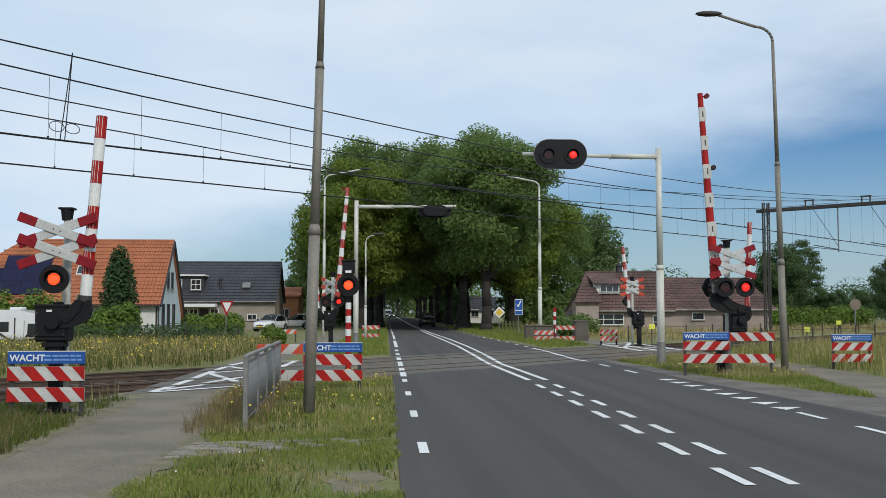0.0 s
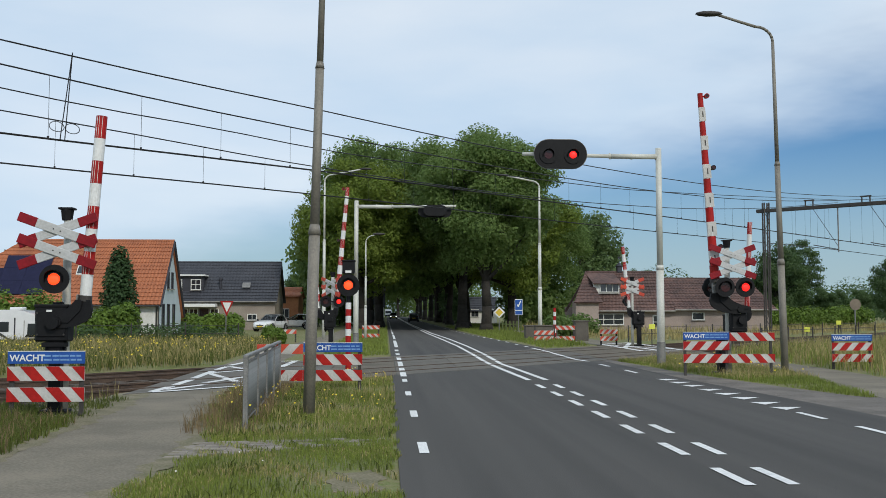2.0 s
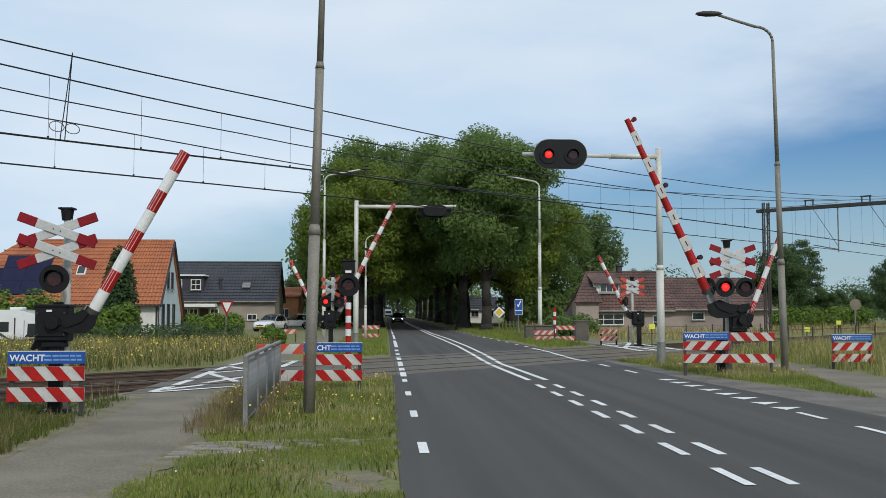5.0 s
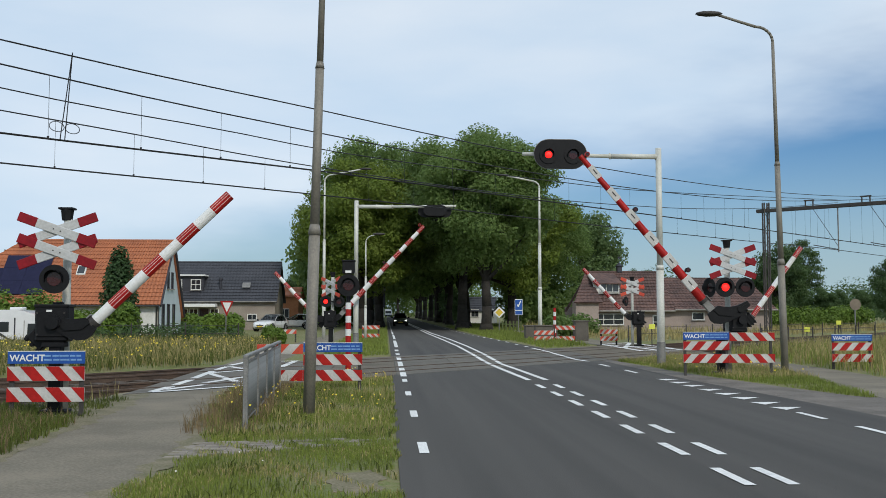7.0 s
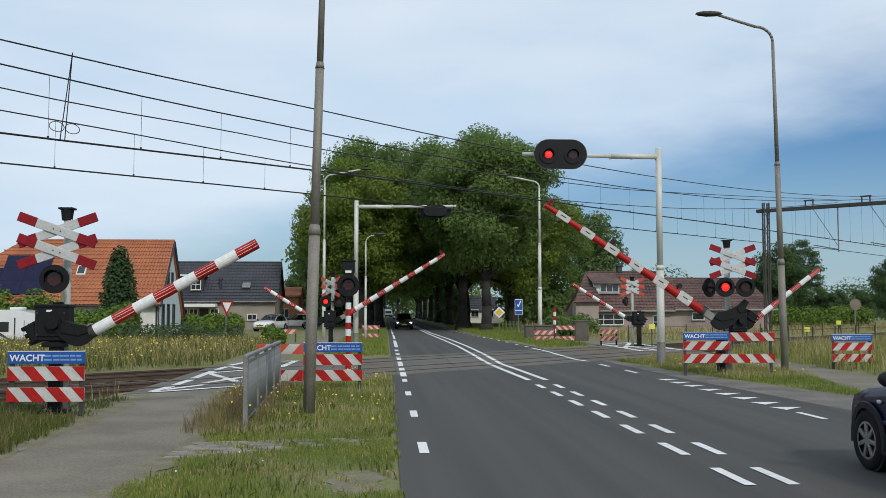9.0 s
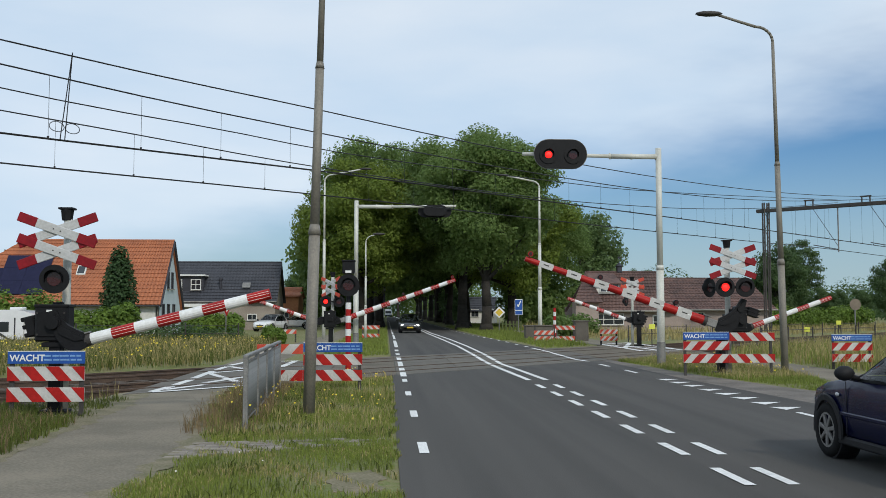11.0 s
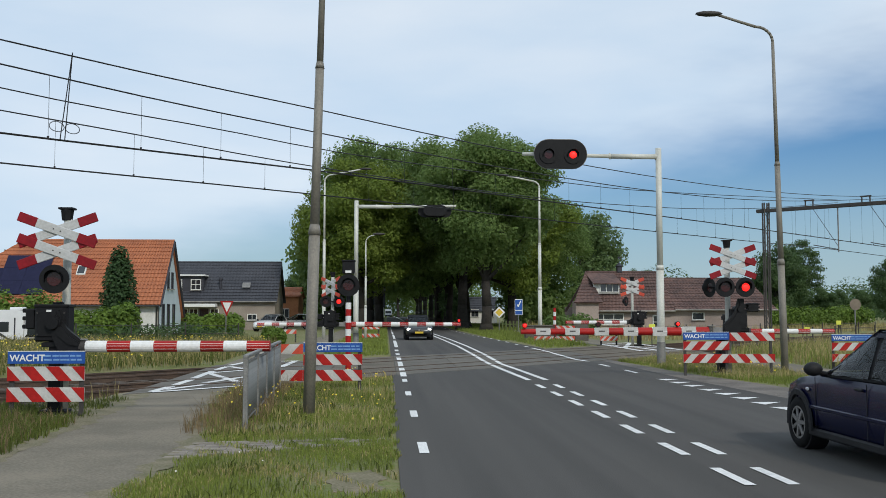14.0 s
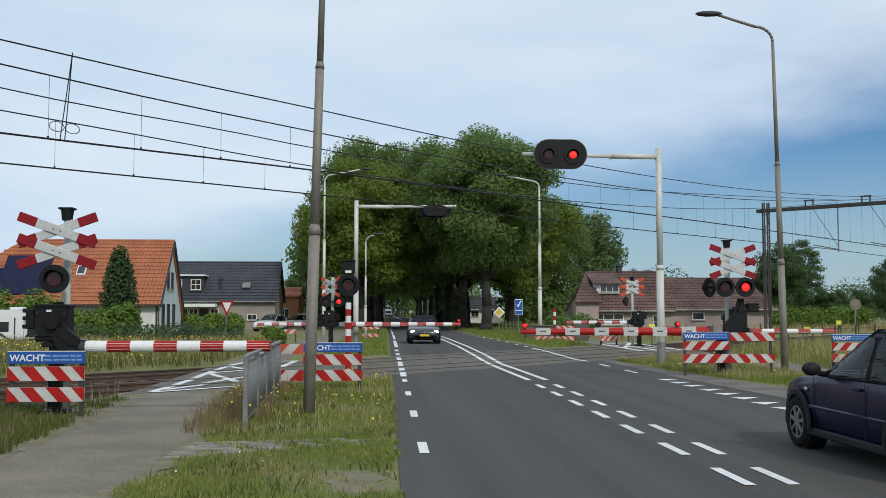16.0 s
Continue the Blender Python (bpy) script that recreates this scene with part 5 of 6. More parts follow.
def house_orange():
    t = thing("house", "white and pale blue house with orange tiled roof and solar panels", "house")
    x0, x1, yf, yr, yb = -31.2, -15.25, 66.6, 70.0, 73.5
    front = bmesh.new()
    box(x1 - x0 - 0.02, 0.25, 2.5, ((x0 + x1) / 2, yf + 0.125, 1.2), 0, front)
    part("wall", front, WHITEWALL, t, "white rendered front wall")
    part("side_wall", box(0.25, yb - yf - 0.6, 1.6, (-31.0, (yf + yb) / 2, 0.75)), WHITEWALL, t)
    bm = bmesh.new()
    bm.faces.new([bm.verts.new(p) for p in ((-31.5, yf - 0.45, 2.1), (-25.6, yr, 6.68), (-31.5, yb + 0.45, 1.05))])
    part("roof_hip", bm, TILE_ORANGE, t)
    for x, d in ((x1, 0.25),):
        part("gable", gable_wall(x, [(yf, -0.05), (yb, -0.05), (yb, 1.5), (yr, 6.55), (yf, 2.4)], d), PLASTER, t, "pale blue rendered gable wall")
    part("back_wall", box(x1 - x0 - 0.6, 0.25, 1.6, ((x0 + x1) / 2, yb - 0.2, 0.75)), WHITEWALL, t)
    roof_slope(t, x0 - 0.2, x1 + 0.18, (yf - 0.45, 2.15), (yr, 6.72), TILE_ORANGE, 17, hip0=5.8, tile=0.27, relief=0.055)
    roof_slope(t, x0 - 0.2, x1 + 0.18, (yb + 0.45, 1.1), (yr, 6.72), TILE_ORANGE, 17, hip0=5.8, tile=0.27, relief=0.055)
    part("ridge_cap", tube((-25.6, yr, 6.74), (x1 + 0.2, yr, 6.74), 0.1, seg=8), TILE_ORANGE, t)
    for a, b in (((yf - 0.5, 2.08), (yr, 6.68)), ((yb + 0.5, 1.05), (yr, 6.68))):
        part("verge_board", tube((x1 + 0.2, *a), (x1 + 0.2, *b), 0.09, seg=4), DARKTRIM, t)
    part("gutter", tube((x0, yf - 0.5, 2.1), (x1 + 0.1, yf - 0.5, 2.1), 0.045, seg=8), DARKTRIM, t)
    part("downpipe", tube((x1 - 0.1, yf - 0.06, 0), (x1 - 0.1, yf - 0.06, 2.1), 0.045, seg=8), CONCRETE, t)
    for y in (67.6, 69.2, 70.9):
        window(t, x1 + 0.03, y, 0.5, 0.7, 1.75, DARKTRIM, "x")
    for y in (69.0, 70.3):
        window(t, x1 + 0.03, y, 3.3, 0.55, 1.2, DARKTRIM, "x")
    part("door", box(0.95, 0.06, 2.0, (-17.0, yf - 0.02, 1.0), 0.01), DOORWOOD, t, "dark front door")
    arr = Matrix.Rotation(math.atan2(4.57, 3.85), 4, "X")
    for i in range(6):
        for j in range(3):
            u = 0.13 + j * 0.2
            if -31.6 + i * 1.56 - 0.78 < -31.4 + 5.8 * (u + 0.2):
                continue
            part("solar_panel", box(1.55, 1.19, 0.05, (-31.6 + i * 1.56, yf - 0.45 + 3.85 * (u + 0.1) - 0.1, 2.15 + 4.57 * (u + 0.1) + 0.12), 0.01, None, arr), SOLAR, t)
    u = 0.51
    roof_light = part("skylight", box(0.62, 0.85, 0.1, (-20.9, yf - 0.45 + 3.85 * u - 0.05, 2.15 + 4.57 * u + 0.06), 0.01, None, arr), WHITEWALL, t, "white framed roof light")
    part("pane", box(0.46, 0.66, 0.02, (-20.9, yf - 0.5 + 3.85 * u - 0.05, 2.15 + 4.57 * u + 0.105), 0, None, arr), PANE, roof_light)


def house_grey():
    t = thing("house", "beige brick house with dark grey tiled roof and dormer", "house")
    x0, x1, yf, yr, yb = -21.5, -10.4, 92, 95.6, 99.2
    part("wall", box(x1 - x0, 0.25, 3.0, ((x0 + x1) / 2, yf + 0.125, 1.45)), BEIGEWALL, t)
    part("back_wall", box(x1 - x0, 0.25, 3.0, ((x0 + x1) / 2, yb - 0.125, 1.45)), BEIGEWALL, t)
    for x in (x1, x0 + 0.25):
        part("gable", gable_wall(x, [(yf + 0.25, -0.05), (yb - 0.25, -0.05), (yb - 0.25, 2.9), (yr, 6.3), (yf + 0.25, 2.9)], 0.25), BEIGEWALL, t)
    roof_slope(t, x0 - 0.2, x1 + 0.25, (yf - 0.4, 2.6), (yr, 6.5), TILE_GREY, 13)
    roof_slope(t, x0 - 0.2, x1 + 0.25, (yb + 0.4, 2.6), (yr, 6.5), TILE_GREY, 13)
    part("ridge_cap", tube((x0 - 0.2, yr, 6.52), (x1 + 0.25, yr, 6.52), 0.09, seg=8), TILE_GREY, t)
    part("gutter", tube((x0, yf - 0.45, 2.62), (x1 + 0.2, yf - 0.45, 2.62), 0.045, seg=8), CONCRETE, t)
    d = part("dormer", box(3.3, 2.6, 1.5, (-18.8, 93.9, 4.3), 0.02), DARKTRIM, t, "dark clad dormer with white windows")
    part("dormer_roof", box(3.7, 3.0, 0.14, (-18.8, 93.75, 5.12), 0.02), WHITEWALL, d)
    window(t, -17.85, 92.55, 3.75, 0.95, 1.0, WHITEWALL, bars=(2, 2))
    window(t, -19.6, 92.55, 3.75, 0.95, 1.0, WHITEWALL, bars=(2, 2))
    part("awning", box(5.0, 1.3, 0.32, (-18.2, 91.3, 2.28), 0.04), WHITEWALL, t, "white flat porch canopy")
    for k in range(5):
        window(t, -19.8 + k * 0.95, 91.97, 0.15, 0.8, 1.85, WHITEWALL if k != 3 else DARKTRIM, bars=(2, 1))
    window(t, -12.5, 91.97, 0.9, 0.9, 0.6, WHITEWALL, bars=(2, 1))
    part("skylight", box(0.75, 0.7, 0.1, (-13.2, 92.9, 4.2), 0.01, None, Matrix.Rotation(radians(44), 4, "X")), STEEL, t)
    part("vent_pipe", tube((-15.6, 92.9, 3.8), (-15.6, 92.9, 4.75), 0.13, seg=10, bm=tube((-15.6, 92.9, 4.7), (-15.6, 92.9, 4.85), 0.2, seg=10)), DARKTRIM, t)


def house_brown():
    t = thing("house", "low pinkish brick house with brown tiled hipped roof", "house")
    yf, yb, yr = 80, 88, 84.0
    part("wall", box(15.8, 0.25, 2.2, (24.2, yf + 0.125, 1.05)), PINKWALL, t)
    part("back_wall", box(15.8, 0.25, 2.2, (24.2, yb - 0.125, 1.05)), PINKWALL, t)
    part("side_wall", box(0.25, 7.5, 2.2, (32.1, 84, 1.05)), PINKWALL, t)
    part("side_wall", box(0.25, 6.0, 2.2, (17.3, 83.2, 1.05)), PINKWALL, t)
    part("porch", box(1.9, 1.5, 2.6, (16.45, 79.5, 1.26), 0.02), PINKWALL, t)
    roof_slope(t, 15.3, 17.7, (78.45, 2.45), (84.0, 5.2), TILE_BROWN, 10, hip0=2.1, hip1=0.15)
    roof_slope(t, 15.6, 24.0, (yf - 0.5, 1.75), (yr, 5.15), TILE_BROWN, 13, hip0=2.0, relief=0.04)
    roof_slope(t, 17.0, 24.0, (yb + 0.5, 1.75), (yr, 5.15), TILE_BROWN, 13, hip0=0.6)
    roof_slope(t, 24.0, 32.7, (yf - 0.5, 1.85), (yr + 0.3, 4.6), TILE_BROWN, 12, hip1=0.8, relief=0.04)
    roof_slope(t, 24.0, 32.7, (yb + 0.5, 1.85), (yr + 0.3, 4.6), TILE_BROWN, 12, hip1=0.8)
    part("hip_face", prism([(15.5, 1.7), (17.6, 5.15), (17.65, 5.1), (15.7, 1.7)], 0.3, m=Matrix.Translation((0, 83.8, 0))), TILE_BROWN, t)
    bm = bmesh.new()
    v = [bm.verts.new(p) for p in ((15.6, yf - 0.5, 1.75), (17.6, yr, 5.15), (17.0, yb + 0.5, 1.75))]
    bm.faces.new(v)
    part("roof_hip", bm, TILE_BROWN, t)
    part("step_wall", gable_wall(24.1, [(yf + 0.2, 1.9), (yb - 0.2, 1.9), (yr, 5.0)], 0.2), TILE_BROWN, t)
    part("ridge_cap", tube((17.5, yr, 5.17), (24.1, yr, 5.17), 0.1, seg=8), TILE_BROWN, t)
    part("ridge_cap", tube((24, yr + 0.3, 4.62), (32, yr + 0.3, 4.62), 0.1, seg=8), TILE_BROWN, t)
    part("gutter", tube((17.6, yf - 0.55, 1.75), (24, yf - 0.55, 1.75), 0.06, seg=8), CONCRETE, t)
    part("gutter", tube((24, yf - 0.55, 1.85), (32.7, yf - 0.55, 1.85), 0.06, seg=8), CONCRETE, t)
    d = part("dormer", box(2.2, 2.4, 0.9, (18.6, 82.3, 3.68), 0.02), WHITEWALL, t, "white dormer with dark windows")
    part("dormer_roof", box(2.5, 3.6, 0.1, (18.6, 82.35, 4.58), 0.02, None, Matrix.Rotation(radians(17), 4, "X")), TILE_BROWN, d)
    window(t, 18.84, 81.06, 3.33, 1.65, 0.75, WHITEWALL, bars=(3, 1), sill=False)
    window(t, 18.5, 79.97, 0.6, 2.55, 0.95, WHITEWALL, bars=(3, 2))
    window(t, 26.07, 79.97, 1.0, 1.05, 0.65, WHITEWALL, bars=(1, 1))
    window(t, 22.6, 79.97, 0.3, 0.8, 1.1, WHITEWALL, bars=(1, 2))
    bm = box(0.42, 0.42, 0.55, (20.4, yr, 5.4), 0.02)
    box(0.66, 0.66, 0.06, (20.4, yr, 5.7), 0.01, bm)
    tube((20.4, yr, 5.72), (20.4, yr, 6.0), 0.3, 0.03, 8, bm)
    tube((20.4, yr, 5.95), (20.4, yr, 6.75), 0.02, seg=5, bm=bm)
    box(0.34, 0.015, 0.16, (20.45, yr, 6.45), 0, bm)
    part("cupola", bm, DARKTRIM, t, "small dark roof cupola with weather vane")


def far_houses():
    for x, y, w, d, e, r, wall, roof, label in ((-14.6, 128, 7, 7, 3.8, 4.9, ORANGEWALL, TILE_ORANGE, "orange brick house far behind the grey roof"),
                                           (14.6, 150, 4.5, 6, 2.0, 4.0, WHITEWALL, TILE_GREY, "white house with dark roof behind the trees"),
                                           (-4.8, 150, 9, 7, 2.6, 5.6, WHITEWALL, TILE_GREY, "pale house far along the avenue")):
        t = thing("house", label, "house")
        part("wall", box(w, d, e, (x, y, e / 2 - 0.04)), wall, t)
        for s in (-1, 1):
            part("gable", gable_wall(x + s * w / 2 + (0.0 if s > 0 else 0.2), [(y - d / 2, e), (y + d / 2, e), (y, r - 0.1)], 0.2), wall, t)
        roof_slope(t, x - w / 2 - 0.2, x + w / 2 + 0.2, (y - d / 2 - 0.3, e - 0.2), (y, r), roof, 8, tile=0.6)
        roof_slope(t, x - w / 2 - 0.2, x + w / 2 + 0.2, (y + d / 2 + 0.3, e - 0.2), (y, r), roof, 8, tile=0.6)
        for k in (-0.25, 0.25):
            window(t, x + k * w, y - d / 2 - 0.03, 0.9, 1.2, 1.2, WHITEWALL, bars=(2, 1))


# ---- vehicles ----
NAVY = mat("navy_car_paint", (0.0032, 0.005, 0.031), (0.0026, 0.004, 0.025), rough=0.25, scale=1, fine=200, bump=0.0, coat=0.12, spec=0.22)
DARKPAINT = mat("charcoal_car_paint", (0.02, 0.02, 0.022), (0.016, 0.016, 0.018), rough=0.28, bump=0, coat=1.0)
WHITEPAINT = mat("white_car_paint", (0.75, 0.75, 0.75), (0.68, 0.68, 0.68), rough=0.3, bump=0, coat=0.8)
RUBBER = mat("tyre_rubber", (0.012, 0.012, 0.012), (0.02, 0.02, 0.02), rough=0.9, fine=60, spec=0.1)
PLASTIC = mat("black_plastic", (0.02, 0.02, 0.022), (0.014, 0.014, 0.015), rough=0.6, fine=80, bump=0.1, spec=0.2)
ALLOY = mat("alloy_rim", (0.22, 0.21, 0.2), (0.15, 0.145, 0.135), rough=0.4, metal=0.2, bump=0)
CARGLASS = bpy.data.materials.new("car_glass")
CARGLASS.use_nodes = True
gn, gl = CARGLASS.node_tree.nodes, CARGLASS.node_tree.links
clear, shine, edge_gloss, blend = (gn.new("ShaderNode" + k) for k in ("BsdfTransparent", "BsdfGlossy", "Fresnel", "MixShader"))
clear.inputs["Color"].default_value = (0.5, 0.58, 0.56, 1)
shine.inputs["Roughness"].default_value = 0.02
edge_gloss.inputs["IOR"].default_value = 1.27
gl.new(edge_gloss.outputs[0], blend.inputs[0]), gl.new(clear.outputs[0], blend.inputs[1]), gl.new(shine.outputs[0], blend.inputs[2])
gl.new(blend.outputs[0], gn["Material Output"].inputs["Surface"])
HEADLIGHT = glow("car_headlight", (1.0, 0.97, 0.9), 4.0)
LAMPGLASS = glassy("lamp_glass", (0.5, 0.5, 0.5), 0.1)
TAIL = mat("tail_lamp", (0.3, 0.01, 0.01), (0.2, 0.01, 0.01), rough=0.2, bump=0)

# station: y, half width, bottom, belt, roof, roof half width
HATCH = [(-2.02, 0.66, 0.42, 0.72, 0.74, 0.5), (-1.95, 0.78, 0.3, 0.9, 0.98, 0.6), (-1.75, 0.83, 0.24, 0.96, 1.24, 0.6), (-1.5, 0.85, 0.22, 0.97, 1.4, 0.6), (-0.8, 0.86, 0.21, 0.95, 1.53, 0.62),
         (-0.3, 0.86, 0.21, 0.935, 1.51, 0.61), (0.22, 0.86, 0.21, 0.93, 1.29, 0.6), (0.8, 0.86, 0.21, 0.92, 0.975, 0.62), (1.35, 0.845, 0.21, 0.865, 0.9, 0.6), (1.8, 0.775, 0.24, 0.755, 0.785, 0.5), (2.02, 0.62, 0.32, 0.6, 0.62, 0.38)]


def car_section(st):
    y, w, b, belt, roof, rw = st
    half = [(0, b), (w * 0.8, b), (w * 0.97, b + 0.1), (w, b + (belt - b) * 0.45), (w * 0.985, belt - 0.1), (w * 0.95, belt), (rw + (w * 0.95 - rw) * 0.45, belt + (roof - belt) * 0.55), (rw, roof - (roof - belt) * 0.06), (rw * 0.6, roof), (0, roof + 0.006)]
    return [Vector((x, y, z)) for x, z in half] + [Vector((-x, y, z)) for x, z in half[-2:0:-1]]


def side_glass(owner, y0, y1, y2, y3, z0, z1, side, st=HATCH, frame_part="", material=None):
    """A side window: belt from y0 to y1, top from y3 to y2, set just proud of the body."""
    def on(y, z):
        ys = [s[0] for s in st]
        w, belt, roof, rw = (float(np.interp(y, ys, [s[k] for s in st])) for k in (1, 3, 4, 5))
        k = min(1, max(0, (z - belt) / max(0.05, roof - belt)))
        return Vector((side * (w * 0.95 + (rw - w * 0.95) * k * (0.85 + 0.15 * k) + (0.012 if frame_part else 0.02)), y, z))
    bm = bmesh.new()
    grid = []
    for i in range(7):
        v = i / 6
        a, b = y0 + (y3 - y0) * v, y1 + (y2 - y1) * v
        tuck = 0.05 * max(0, v - 0.83) / 0.17
        grid.append([bm.verts.new(on(a + tuck + (b - a - 2 * tuck) * j / 8, z0 + (z1 - z0) * v)) for j in range(9)])
    for p, q in zip(grid, grid[1:]):
        for j in range(8):
            bm.faces.new((p[j], p[j + 1], q[j + 1], q[j]) if side > 0 else (p[j + 1], p[j], q[j], q[j + 1]))
    if frame_part:
        bmesh.ops.solidify(bm, geom=bm.faces[:], thickness=0.03)
        return part(frame_part, bm, material, owner, smooth=True)
    return part("side_window", bm, CARGLASS, owner, smooth=True)


def wheel_part(owner, x, y, side, r=0.315):
    bm = bmesh.new()
    prof = [(0.0, 0.0), (r * 0.62, 0.0), (r * 0.72, -0.012), (r * 0.93, -0.008), (r, 0.03), (r, 0.16), (r * 0.93, 0.195), (r * 0.6, 0.19)]
    rings = []
    for k in range(28):
        a = 2 * math.pi * k / 28
        rings.append([bm.verts.new((side * -d, q * math.cos(a), q * math.sin(a))) for q, d in prof[1:]])
    for a, b in zip(rings, rings[1:] + rings[:1]):
        for i in range(len(prof) - 2):
            bm.faces.new((a[i], b[i], b[i + 1], a[i + 1]))
    bmesh.ops.recalc_face_normals(bm, faces=bm.faces)
    wheel = part("wheel", bm, RUBBER, owner, "black tyre on a silver alloy rim", pose(x, y, r), True)
    bm = tube((side * 0.004, 0, 0), (side * -0.03, 0, 0), r * 0.16, seg=14)
    for k in range(7):
        a = 2 * math.pi * k / 7
        box(0.03, r * 0.15, r * 0.5, (side * -0.008, math.sin(a) * -r * 0.36, math.cos(a) * r * 0.36), 0.006, bm, Matrix.Rotation(a, 4, "X"))
    ring = None
    for k in range(29):
        a = 2 * math.pi * k / 28
        v = [bm.verts.new((side * 0.003, q * math.cos(a), q * math.sin(a))) for q in (r * 0.57, r * 0.66)]
        if ring:
            bm.faces.new((ring[0], v[0], v[1], ring[1]))
        ring = v
    part("rim", bm, ALLOY, wheel)
    part("rim_disc", tube((side * -0.04, 0, 0), (side * -0.06, 0, 0), r * 0.6, seg=20), PLASTIC, wheel)
    return wheel


def car(paint, label, group="", lights=False, name="car"):
    t = thing(name, label, "car", None, group)
    bm = bmesh.new()
    loops = [[bm.verts.new(p) for p in car_section(s)] for s in HATCH]
    n = len(loops[0])
    for k, (a, b) in enumerate(zip(loops, loops[1:])):
        for i in range(n):
            j = (i + 1) % n
            side_open = 3 <= k <= 6 and i in (5, 6, n - 7, n - 6)
            screen_open = k in (5, 6) and i in (7, 8, n - 9, n - 8)
            if not (side_open or screen_open):
                bm.faces.new((a[i], a[j], b[j], b[i]))
    bm.faces.new(loops[0]), bm.faces.new(loops[-1][::-1])
    bmesh.ops.recalc_face_normals(bm, faces=bm.faces)
    me = mesh_of("body", bm, paint, True)
    body = part("body", me, None, t)
    part("dashboard", box(1.3, 0.5, 0.22, (0, 0.5, 0.86), 0.06), PLASTIC, t)
    part("parcel_shelf", box(1.3, 0.5, 0.05, (0, -1.5, 0.95), 0.02), PLASTIC, t)
    part("cabin_floor", box(1.5, 2.6, 0.06, (0, -0.5, 0.4), 0.02), PLASTIC, t)
    ring = [Vector((-0.37 + 0.18 * math.cos(a), 0.2 - 0.06 * math.sin(a), 0.98 + 0.17 * math.sin(a))) for a in [k * math.pi / 8 for k in range(17)]]
    bm = bmesh.new()
    for p, q in zip(ring, ring[1:]):
        tube(p, q, 0.018, 0.018, 6, bm, False)
    tube((-0.37, 0.2, 0.98), (-0.37, 0.4, 0.9), 0.03, bm=bm)
    part("steering_wheel", bm, PLASTIC, t)
    for x in (-0.37, 0.37):
        for y in (-0.35, -1.15):
            bm = box(0.5, 0.5, 0.16, (x, y + 0.25, 0.55), 0.05)
            box(0.48, 0.14, 0.55, (x, y, 0.82), 0.05, bm, Matrix.Rotation(radians(-12), 4, "X"))
            box(0.26, 0.09, 0.17, (x, y - 0.09, 1.2), 0.03, bm)
            part("car_seat", bm, PLASTIC, t)
    for side in (-1, 1):
        side_glass(t, -0.45, 0.6, -0.2, -0.42, 0.955, 1.415, side)
        side_glass(t, -1.17, -0.53, -0.5, -1.1, 0.965, 1.43, side)
        side_glass(t, -1.44, -1.22, -1.15, -1.36, 0.98, 1.37, side)
        for name, args, m in (("front_pillar", (0.58, 0.78, -0.16, -0.26, 0.93, 1.44), paint), ("middle_pillar", (-0.54, -0.43, -0.4, -0.52, 0.93, 1.45), PLASTIC), ("rear_pillar", (-1.25, -1.15, -1.08, -1.18, 0.94, 1.45), PLASTIC),
                              ("rear_quarter", (-1.56, -1.42, -1.34, -1.5, 0.94, 1.42), paint), ("belt_trim", (-1.5, 0.72, 0.68, -1.49, 0.925, 0.965), PLASTIC), ("roof_rail", (-1.4, -0.2, -0.26, -1.38, 1.405, 1.47), paint)):
            side_glass(t, *args, side, frame_part=name, material=m)
        part("side_moulding", box(0.03, 2.1, 0.05, (side * 0.86, -0.05, 0.54), 0.012), paint, body)
        part("sill_trim", box(0.05, 2.2, 0.1, (side * 0.835, 0.0, 0.24), 0.02), PLASTIC, body)
        m = ball(1, (side * 1.0, 0.52, 1.02), None, 2, (0.115, 0.085, 0.085))
        tube((side * 0.83, 0.55, 0.96), (side * 0.96, 0.53, 0.99), 0.03, bm=m)
        part("door_mirror", m, PLASTIC, t, "black door mirror", smooth=True)
        for y in (-0.22, -0.95):
            part("door_handle", box(0.03, 0.17, 0.035, (side * 0.868, y - 0.1, 0.84), 0.01), PLASTIC, body)
        for y in (-0.48, 0.78, -1.2):
            part("door_seam", box(0.006, 0.008, 0.62, (side * 0.862, y, 0.6)), PLASTIC, body)
        for y, s in ((1.28, 1), (-1.28, -1)):
            bm = bmesh.new()
            prev = None
            for k in range(19):
                a = math.pi * k / 18 * 1.1 - 0.15
                w = 0.865 - (0.05 if y > 0 else 0.04) * max(0, math.cos(a) * s)
                v = [bm.verts.new((side * (w + d), y + q * math.cos(a), 0.315 + q * math.sin(a))) for q, d in ((0.335, -0.05), (0.345, 0.022), (0.41, 0.024), (0.42, 0.0))]
                if prev:
                    for i in range(3):
                        bm.faces.new((prev[i], v[i], v[i + 1], prev[i + 1]))
                prev = v
            bmesh.ops.recalc_face_normals(bm, faces=bm.faces)
            part("wheel_arch", bm, PLASTIC, body)
            part("wheel_well", tube((side * 0.6, y, 0.315), (side * (0.835 if y > 0 else 0.845), y, 0.315), 0.34, seg=24), PLASTIC, body)
        part("headlight", ball(1, (side * 0.6, 1.87, 0.63), None, 2, (0.14, 0.12, 0.085)), HEADLIGHT if lights else LAMPGLASS, t, "headlight", smooth=True)
        part("tail_light", ball(1, (side * 0.7, -1.93, 0.86), None, 2, (0.08, 0.06, 0.14)), TAIL, t, "red tail light", smooth=True)
        part("repeater", ball(1, (side * 0.862, 1.0, 0.75), None, 1, (0.02, 0.05, 0.025)), LAMPGLASS, body)
    bm = bmesh.new()
